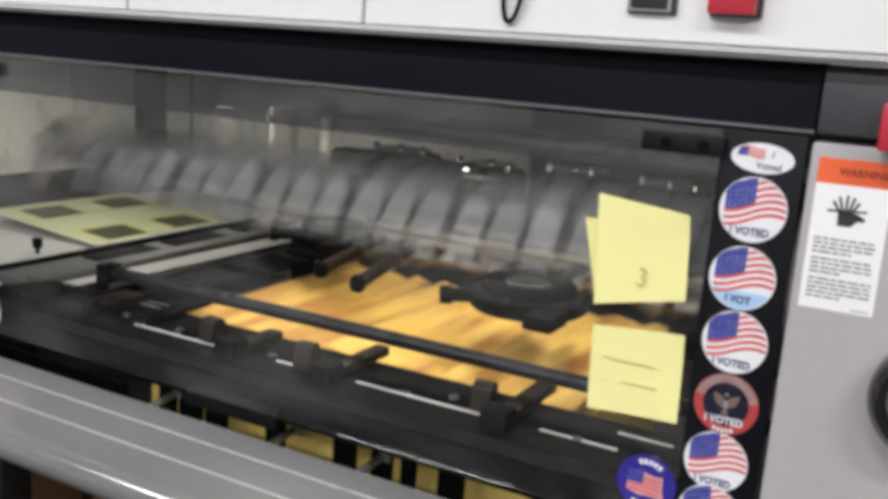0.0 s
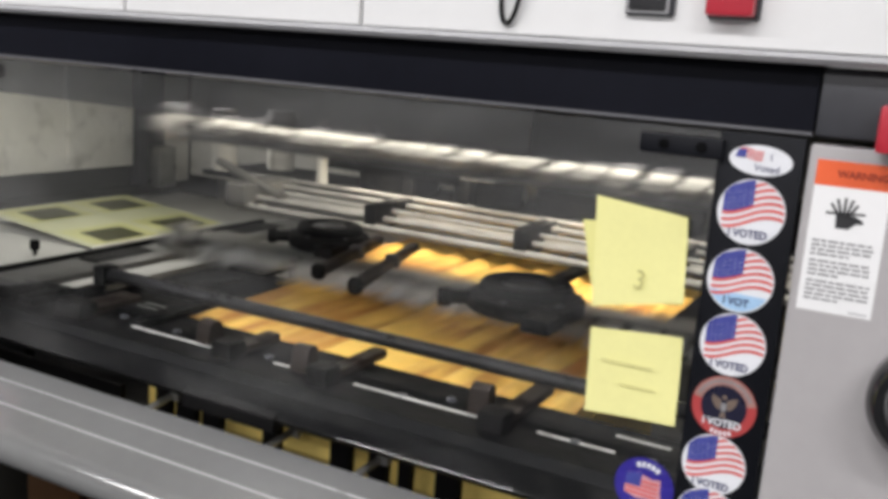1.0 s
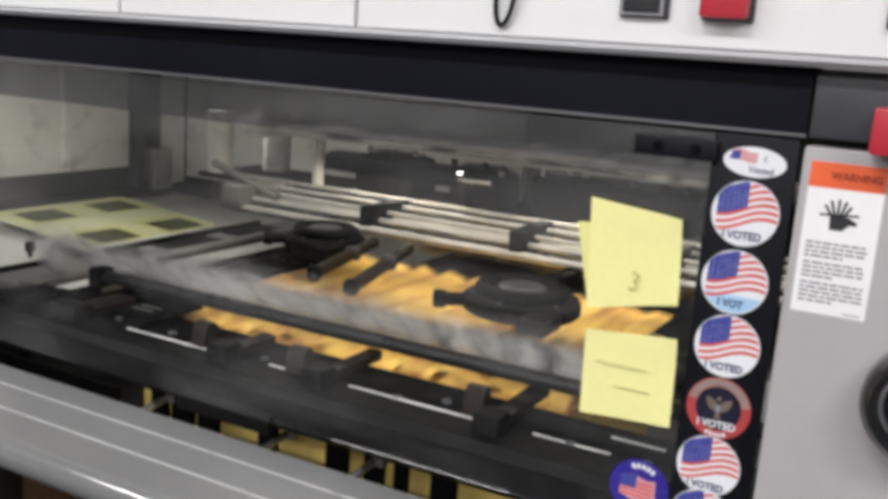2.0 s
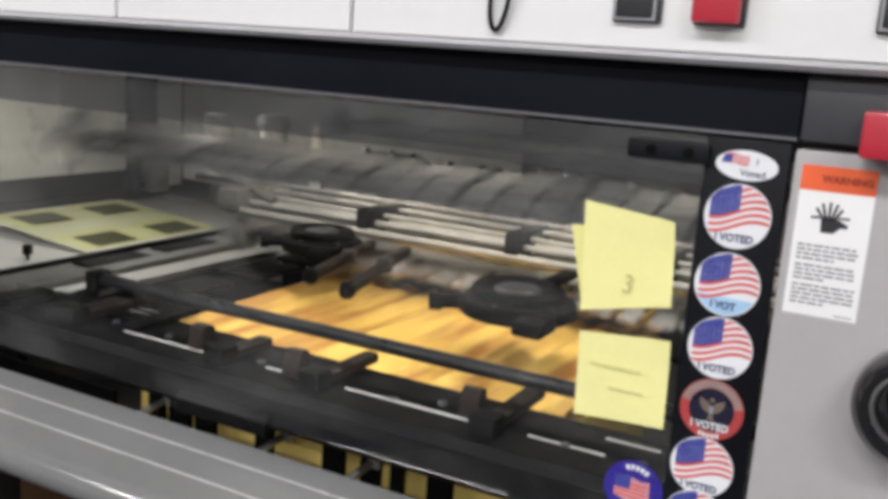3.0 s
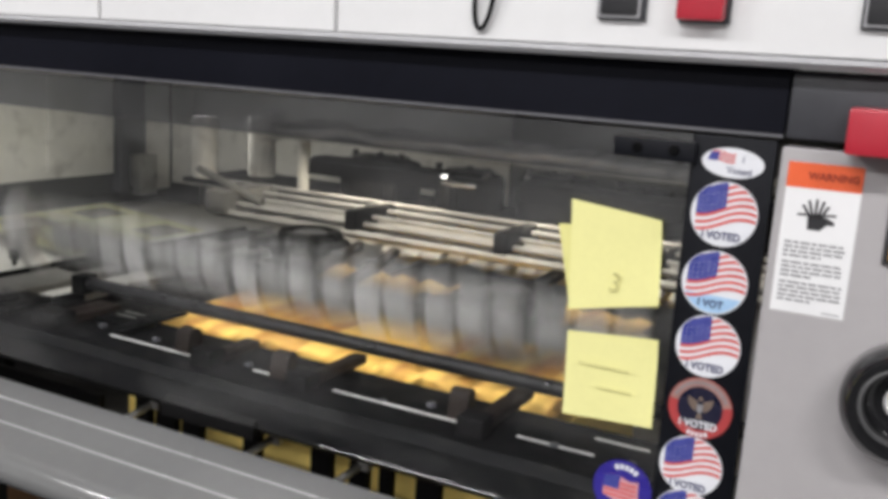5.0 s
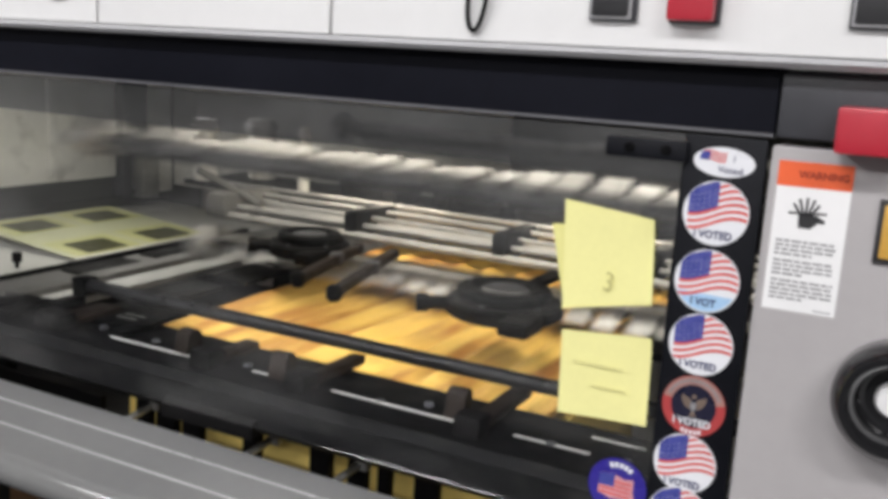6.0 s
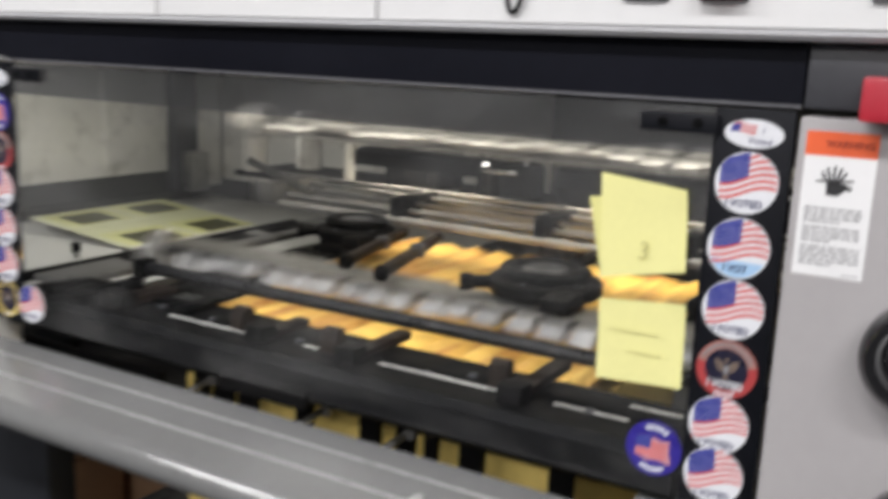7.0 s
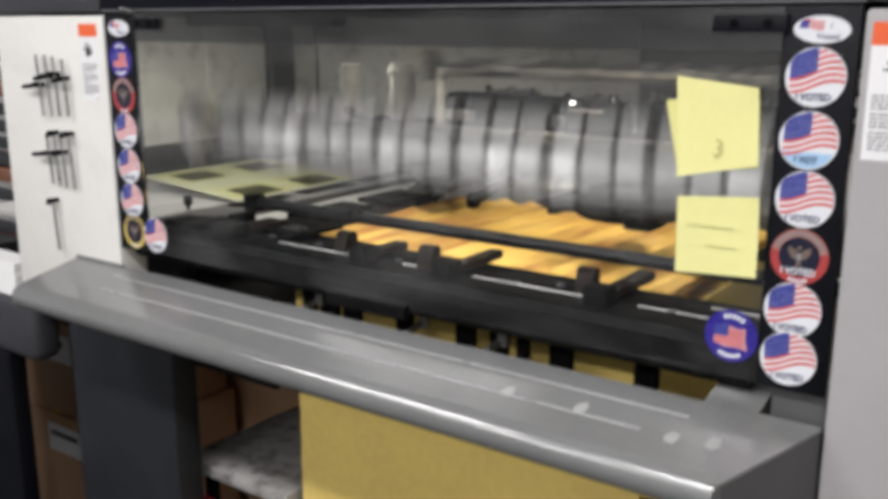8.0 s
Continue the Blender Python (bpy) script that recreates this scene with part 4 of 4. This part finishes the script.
def oval_sticker(x, z):
    s = base("vote_sticker", "oval white vote sticker with a small flag", "sticker", "vote stickers", pose(x, -0.0004, z, 0, 2) @ Matrix.Diagonal((0.84, 1, 0.82, 1)))
    part("disc", sheet_bm(disc_poly(0.0290, 0.0145), 0.0, 0.0003), M_STW, s)
    for i in range(4):
        pts = [(-0.020 + 0.022 * t / 6, 0.0005 + i * 0.0026 + 0.0012 * math.sin(t)) for t in range(7)]
        part("stripe", sheet_bm(pts + [(a, b + 0.0014) for a, b in pts[::-1]], -0.0003, 0.0002), M_STR, s, "red stripe")
    part("flag_canton", sheet_bm([(-0.0235, 0.001), (-0.014, 0.001), (-0.0135, 0.0095), (-0.0215, 0.0085)], -0.0006, 0.0002), M_STB, s, "blue flag corner")
    part("caption", lettering("I", 0.009), M_STN, s, m=pose(0.0095, -0.0007, 0.0042))
    part("caption", lettering("Voted", 0.0095), M_STN, s, m=pose(0.0070, -0.0007, -0.0070))
    return s


def ring_bm(r0, r1, y, n=48):
    bm = bmesh.new()
    a = [bm.verts.new((r0 * math.cos(2 * math.pi * i / n), y, r0 * math.sin(2 * math.pi * i / n))) for i in range(n)]
    b = [bm.verts.new((r1 * math.cos(2 * math.pi * i / n), y, r1 * math.sin(2 * math.pi * i / n))) for i in range(n)]
    for i in range(n):
        bm.faces.new((a[i], b[i], b[(i + 1) % n], a[(i + 1) % n]))
    bmesh.ops.recalc_face_normals(bm, faces=bm.faces[:])
    for f in bm.faces:
        if f.normal.y > 0:
            f.normal_flip()
    return bm


def arc_bars(r, a0, a1, count, size, y):
    """Short bars on an arc, in place of small print."""
    bm = bmesh.new()
    for i in range(count):
        t = radians(a0 + (a1 - a0) * i / (count - 1))
        add_box(bm, -size * 0.36, size * 0.36, y - 0.0001, y, -size / 2, size / 2, m=pose(r * math.cos(t), 0, r * math.sin(t), 0, 90 - math.degrees(t)))
    return bm


def seal_sticker(x, z, outer, words, label):
    s = base("vote_sticker", label, "sticker", "vote stickers", pose(x, -0.0004, z))
    part("disc", sheet_bm(disc_poly(R), 0.0, 0.0003), outer, s, "coloured outer ring")
    if outer is M_SEAL:
        a = [radians(12 + i * 156 / 24) for i in range(25)]
        arc = [(R * 0.985 * math.cos(t), R * 0.985 * math.sin(t)) for t in a] + [(R * 0.70 * math.cos(t), R * 0.70 * math.sin(t)) for t in a[::-1]]
        part("upper_ring", sheet_bm(arc, -0.0002, 0.0001), M_TAN, s, "dull tan upper half of the ring")
    part("inner_disc", sheet_bm(disc_poly(R * 0.71), -0.0003, 0.0002), M_STK, s, "near-black inner disc")
    part("ring_print", arc_bars(R * 0.85, 25, 155, 17, 0.0030, -0.0004), M_INKG if outer is M_SEAL else M_STN, s)
    # plain crest: shield, two spread wings, tail
    c = bmesh.new()
    for sign in (-1, 1):
        merge(c, sheet_bm([(sign * 0.0022, 0.0058), (sign * 0.0105, 0.0095), (sign * 0.0100, 0.0040), (sign * 0.0070, -0.0008), (sign * 0.0030, -0.0030)], -0.0006, 0.0002))
    merge(c, sheet_bm([(-0.0014, -0.0045), (0.0014, -0.0045), (0.0030, -0.0092), (-0.0030, -0.0092)], -0.0006, 0.0002))
    merge(c, sheet_bm(disc_poly(0.0020, n=16), -0.0008, 0.0002), pose(0, 0, 0.0085))
    part("crest", c, M_CREST, s, "brown plain crest")
    part("shield", sheet_bm([(-0.0024, 0.0035), (0.0024, 0.0035), (0.0022, -0.0020), (0, -0.0045), (-0.0022, -0.0020)], -0.0009, 0.0002), M_INKG, s)
    if words:
        part("caption", lettering("I VOTED", 0.0088, 0.95, 0.00025), M_STW, s, "white words", m=pose(0, -0.0011, -0.0142))
    part("lower_print", arc_bars(R * 0.87, 252, 288, 5, 0.0034, -0.0003), M_STW, s)
    return s


def blue_sticker(x, z, tilt=0):
    s = base("vote_sticker", "round violet-blue vote sticker with a flag-coloured map shape", "sticker", "vote stickers", pose(x, -0.0004, z, 0, tilt))
    part("disc", sheet_bm(disc_poly(R), 0.0, 0.0003), M_STV, s, "violet-blue disc")
    part("map_shape", sheet_bm([(-0.017, 0.009), (-0.006, 0.0115), (0.006, 0.0085), (0.0135, 0.0105), (0.0145, -0.001), (0.018, -0.012), (0.006, -0.0105), (-0.005, -0.0125), (-0.0165, -0.0095)], -0.0003, 0.0002), mat("sticker_pink", (0.58, 0.28, 0.30), 0.3, vary=0.25, scale=60), s, "striped map shape")
    part("map_corner", sheet_bm([(-0.017, 0.009), (-0.006, 0.0115), (-0.003, 0.0110), (-0.003, -0.001), (-0.0165, -0.002)], -0.0006, 0.0002), M_STB, s)
    for i in range(4):
        z0 = 0.0045 - i * 0.0042
        part("map_stripe", sheet_bm([(-0.003 if i < 2 else -0.0155, z0 - 0.001), (0.0125, z0), (0.0125, z0 + 0.0016), (-0.003 if i < 2 else -0.0155, z0 + 0.0008)], -0.0005, 0.0001), M_STR, s)
    part("upper_print", arc_bars(0.0205, 62, 112, 5, 0.0046, -0.0003), M_STW, s, "small white print")
    part("lower_print", arc_bars(0.0205, 245, 300, 7, 0.0040, -0.0003), M_STW, s, "small white print")
    return s


oval_sticker(0.002, 1.4065)
flag_sticker(0.0, 1.3650)
flag_sticker(-0.001, 1.3085, "I VOT", "round vote sticker with a flag and worn pale-blue edge", 2)
flag_sticker(0.0, 1.2545)
seal_sticker(0.0, 1.2005, M_SEAL, True, "round red-rimmed vote sticker with a dark crest")
flag_sticker(-0.002, 1.1485)
flag_sticker(-0.002, 1.1000, tilt=-3)
blue_sticker(-0.058, 1.112, 4)
oval_sticker(-0.999, 1.4055)
blue_sticker(-1.000, 1.3600)
seal_sticker(-0.998, 1.3070, M_SEAL, False, "round red-rimmed sticker with a dark crest")
flag_sticker(-0.999, 1.2545)
flag_sticker(-0.998, 1.2005)
flag_sticker(-0.997, 1.1480)
seal_sticker(-0.996, 1.0985, M_GOLD, False, "round gold-rimmed sticker with a dark crest")
flag_sticker(-0.946, 1.0985, tilt=3)


def sticky_note(corners, y, material, label, curl=0.004):
    """A square note, stuck at its top edge and lifting at its foot."""
    tl, tr, br, bl = [Vector((a, 0, b)) for a, b in corners]
    bm = bmesh.new()
    n = 10
    front, back = [], []
    for i in range(n + 1):
        u = i / n
        rf, rb = [], []
        for j in range(n + 1):
            v = j / n
            p = (tl * (1 - u) + tr * u) * (1 - v) + (bl * (1 - u) + br * u) * v
            lift = curl * v * v * (0.35 + 0.65 * abs(u - 0.4)) + 0.0025 * max(0, u - 0.8) * 5 * max(0, 0.25 - v) * 4
            rf.append(bm.verts.new((p.x, y - lift - 0.0003, p.z)))
            rb.append(bm.verts.new((p.x, y - lift, p.z)))
        front.append(rf)
        back.append(rb)
    for i in range(n):
        for j in range(n):
            bm.faces.new((front[i][j], front[i][j + 1], front[i + 1][j + 1], front[i + 1][j]))
            bm.faces.new((back[i][j], back[i + 1][j], back[i + 1][j + 1], back[i][j + 1]))
    for i in range(n):
        for a, b in (((front, back, i, 0), (i + 1, 0)), ((front, back, i, n), (i + 1, n))):
            bm.faces.new((front[i][a[3]], front[b[0]][b[1]], back[b[0]][b[1]], back[i][a[3]]))
        bm.faces.new((front[0][i], front[0][i + 1], back[0][i + 1], back[0][i]))
        bm.faces.new((front[n][i], front[n][i + 1], back[n][i + 1], back[n][i]))
    bmesh.ops.recalc_face_normals(bm, faces=bm.faces[:])
    s = base("sticky_note", label, "sticky note", "sticky notes")
    part("paper", bm, material, s)
    return s


sticky_note([(-0.1385, 1.339), (-0.053, 1.346), (-0.0435, 1.280), (-0.122, 1.268)], -0.0002, M_NOTE_B, "pale yellow sticky note under another on the window", 0.002)
n1 = sticky_note([(-0.1275, 1.3625), (-0.0475, 1.354), (-0.0425, 1.2825), (-0.1215, 1.2655)], -0.0030, M_NOTE, "pale yellow sticky note with a pencilled 3")
part("pencil_figure", lettering("3", 0.024, 0.9, -0.0002), M_PENCIL, n1, "faint pencilled 3", m=pose(-0.0815, -0.0068, 1.2955, 0, 8))
n2 = sticky_note([(-0.1215, 1.2455), (-0.040, 1.2525), (-0.0375, 1.1745), (-0.1185, 1.1695)], -0.0004, M_NOTE, "pale yellow sticky note with faint pencil writing")
for x0, x1, z, a in ((-0.108, -0.062, 1.2200, -3), (-0.090, -0.058, 1.2010, -8)):
    part("pencil_line", box(x0, x1, -0.0042, -0.0040, z - 0.0005, z + 0.0005), M_PENCIL, n2, "faint pencil stroke")


def warning_label(x0, x1, z0, z1, words):
    w_ob = base("warning_label", "white safety label with an orange warning header", "label", "warning labels")
    y, W, H = -0.0004, x1 - x0, z1 - z0
    part("backing", sheet_bm([(x0, z0), (x1, z0), (x1, z1), (x0, z1)], y, 0.0003), M_LABEL, w_ob)
    part("header", sheet_bm([(x0, z1 - 0.165 * H), (x1, z1 - 0.165 * H), (x1, z1), (x0, z1)], y - 0.0003, 0.0002), M_ORANGE, w_ob, "orange header")
    if words:
        part("caption", lettering("WARNING", 0.0076, 0.98, 0.0003), M_INKR, w_ob, "dark red words", m=pose(x0 + 0.62 * W, y - 0.0005, z1 - 0.085 * H))
    c = bmesh.new()
    cx, cz, k = (x0 + x1) / 2 - 0.002, z1 - 0.35 * H, W / 0.066
    merge(c, sheet_bm([(-0.007, -0.012), (0.004, -0.012), (0.010, -0.006), (0.016, -0.006), (0.016, -0.003), (0.008, 0.001), (-0.008, 0.001)], y - 0.0004, 0.0002), Matrix.Translation((cx, 0, cz)) @ Matrix.Diagonal((k, 1, k, 1)))
    for i, (a, ln) in enumerate(((-35, 0.013), (-17, 0.016), (0, 0.017), (15, 0.016), (30, 0.013))):
        add_box(c, -0.0012 * k, 0.0012 * k, y - 0.0004, y - 0.0002, 0, ln * k, m=pose(cx - 0.001 + (i - 2) * 0.0022 * k, 0, cz, 0, a))
    add_box(c, -0.017 * k, 0.017 * k, y - 0.0006, y - 0.0004, -0.0008, 0.0008, m=pose(cx, 0, cz + 0.002, 0, -3))
    part("pictogram", c, M_INK, w_ob, "black pictogram")
    rnd = random.Random(7)
    z = z1 - 0.52 * H
    for block in (4, 4, 5):
        for i in range(block):
            end = x0 + W * (0.92 if i < block - 1 else rnd.uniform(0.35, 0.6))
            line, x = bmesh.new(), x0 + 0.08 * W
            while x < end - 0.03 * W:
                w = min(W * rnd.uniform(0.06, 0.17), end - x)
                merge(line, sheet_bm([(x, z - 0.0017), (x + w, z - 0.0017), (x + w, z), (x, z)], y - 0.0003, 0.0002))
                x += w + 0.022 * W
            part("print_line", line, M_INKG, w_ob, "row of small grey print")
            z -= 0.0297 * H
        z -= 0.016 * H
    part("print_line", sheet_bm([(x1 - 0.3 * W, z0 + 0.02 * H), (x1 - 0.06 * W, z0 + 0.02 * H), (x1 - 0.06 * W, z0 + 0.028 * H), (x1 - 0.3 * W, z0 + 0.028 * H)], y - 0.0003, 0.0002), M_INKG, w_ob)


warning_label(0.0440, 0.0985, 1.2950, 1.4130, True)
warning_label(-1.099, -1.053, 1.2965, 1.4120, False)


def hex_key(x, z0, z1, arm_z, arm):
    """A key hanging in the panel: thin shank, and a black short arm at arm_z where there is one."""
    h = base("hex_key", "grey steel hex key with a black short arm on the panel" if arm else "plain grey steel hex key on the panel", "hex key", "hanging hex keys")
    part("shank", rod((x, -0.010, z1), (x + 0.004, -0.008, z0), 0.0024, 8), M_STEEL, h, "steel shank")
    part("peg", rod((x, -0.0002, arm_z), (x, -0.020, arm_z + 0.001), 0.0040, 12, bevel=0.001), M_RUBBER, h, "black peg")
    if arm:
        part("short_arm", rod((x + 0.004, -0.013, arm_z), (x - arm, -0.015, arm_z - 0.004), 0.0036, 8, bevel=0.001), M_RUBBER, h, "black short arm")
    return h


for x, z0, z1, az, arm in ((-1.206, 1.266, 1.364, 1.316, 0.036), (-1.182, 1.267, 1.364, 1.330, 0.026), (-1.160, 1.268, 1.362, 1.334, 0.0), (-1.136, 1.269, 1.358, 1.328, 0.022),
                           (-1.196, 1.156, 1.238, 1.206, 0.036), (-1.176, 1.154, 1.244, 1.240, 0.012), (-1.158, 1.153, 1.243, 1.210, 0.020), (-1.136, 1.152, 1.244, 1.241, 0.014), (-1.196, 1.044, 1.130, 1.127, 0.008)):
    hex_key(x, z0, z1, az, arm)

# ---------------------------------------------------------------- round about: under and beside the press


def boxes_and_bench():
    def carton(x0, x1, y0, y1, z0, z1, tag):
        c = base("cardboard_box", "brown cardboard box with a white label" if tag else "plain brown closed cardboard box", "box", "cardboard boxes")
        part("carton", box(x0, x1, y0, y1, z0, z1, bevel=0.004), M_CARD, c)
        part("tape", box(x0 + (x1 - x0) * 0.45, x0 + (x1 - x0) * 0.55, y0 - 0.0008, y1, z1 + 0.0003, z1 + 0.0011), M_BRASS, c)
        if tag:
            part("paper_label", box(*tag, y0 - 0.0012, y0 - 0.0004, z1 - 0.105, z1 - 0.03), M_LABEL, c, "white paper label")
            part("print_bar", box(tag[0] + 0.012, tag[1] - 0.03, y0 - 0.0018, y0 - 0.0014, z1 - 0.062, z1 - 0.048), M_INK, c)
    carton(-2.20, -1.70, 0.40, 0.80, 0.0, 0.420, (-1.98, -1.82))
    carton(-2.18, -1.72, 0.41, 0.79, 0.4215, 0.670, (-2.00, -1.865))
    carton(-2.02, -1.28, 0.84, 1.3, 0.0, 0.56, None)
    # low side table next to the pile
    t = base("side_table", "worn grey board table beside the paper pile", "table")
    part("tabletop", box(-1.075, -0.815, 0.125, 0.42, 0.628, 0.650, bevel=0.003), M_TABLE, t)
    for x in (-1.05, -0.85):
        for y in (0.15, 0.385):
            part("leg", box(x, x + 0.018, y, y + 0.018, 0.0 if x < -0.93 else 0.1205, 0.6275), M_RUBBER, t)
    part("rail", box(-1.05, -0.83, 0.140, 0.148, 0.545, 0.57), M_RED, t, "red rail")
    # neighbour machine
    n = base("neighbour_machine", "dark grey machine housing with a rounded top edge", "machine")
    part("body", box(-2.1, -1.590, 0.10, 0.14, 0.0, 0.748, bevel=0.01), M_BLACK, n)
    part("top", box(-2.12, -1.470, 0.09, 0.155, 0.7485, 0.880, bevel=0.028, segments=5), M_DARK, n, "dark grey rounded top")
    p = base("paper_stack", "stack of bright white paper", "paper stack")
    for i in range(6):
        part("ream", box(-1.95 + 0.003 * (i % 3), -1.525 + 0.003 * (i % 2), 0.095, 0.150, 0.8805 + i * 0.0115, 0.8805 + i * 0.0115 + 0.011), M_PAPERW, p)
    w = base("wooden_shelf", "reddish wooden shelf with dark slatted crates", "shelf")
    for i in range(5):
        part("board", box(-3.9, -2.85, 1.0, 1.3, 0.2 + i * 0.32, 0.25 + i * 0.32, bevel=0.002), M_WOOD, w)
    for x in (-3.9, -2.875):
        part("upright", box(x, x + 0.025, 0.995, 1.305, 0, 1.62), M_WOOD, w)
    for i in range(4):
        for j in range(4):
            part("slat", box(-3.86, -2.89, 1.0 + 0.004 * i, 1.015 + 0.004 * i, 0.262 + i * 0.32 + j * 0.062, 0.306 + i * 0.32 + j * 0.062, bevel=0.002), M_DARK, w, "dark slat")


boxes_and_bench()

# ---------------------------------------------------------------- motion


def motions():
    times = [k / FPS for k in range(int(8 * FPS) + 1)]
    for i, b in enumerate(bars):
        walk(b, [(t, loop_pose((t / PERIOD - RELEASE + i) * PITCH)) for t in times])
    for k, ob in enumerate(sheets):
        free = (k - 1 + RELEASE) * PERIOD
        wait = pose(0, 1.30, 1.030 + 0.00034 * (N_SHEETS - k))
        start = free - (1.28 - LOOP_Y) / SPEED
        rest = pose(0, REST_Y + 0.001 * (k % 3 - 1), PTOP + 0.00034 * (k + 1))
        steps = [(start - 0.1, wait), (start, pose(0, 1.28, 1.096))]
        steps += [(free - (1.28 - LOOP_Y) / SPEED * f, pose(0, LOOP_Y + (1.28 - LOOP_Y) * f, 1.096)) for f in (0.75, 0.5, 0.25, 0.0)]
        steps += [(free + 0.034, pose(0, REST_Y + 0.03, 1.0905)), (free + 0.08, pose(0, REST_Y + 0.004, 1.082)), (free + 0.13, rest)]

        def place(t):
            if t <= steps[0][0]:
                return wait
            for (ta, a), (tb, b_) in zip(steps, steps[1:]):
                if t <= tb:
                    return Matrix.Translation(a.translation.lerp(b_.translation, (t - ta) / (tb - ta)))
            return rest
        keep = sorted({0.0, 8.0} | {t for t in times if steps[0][0] - 0.04 <= t <= steps[-1][0] + 0.07})
        walk(ob, [(t, place(t)) for t in keep])


motions()
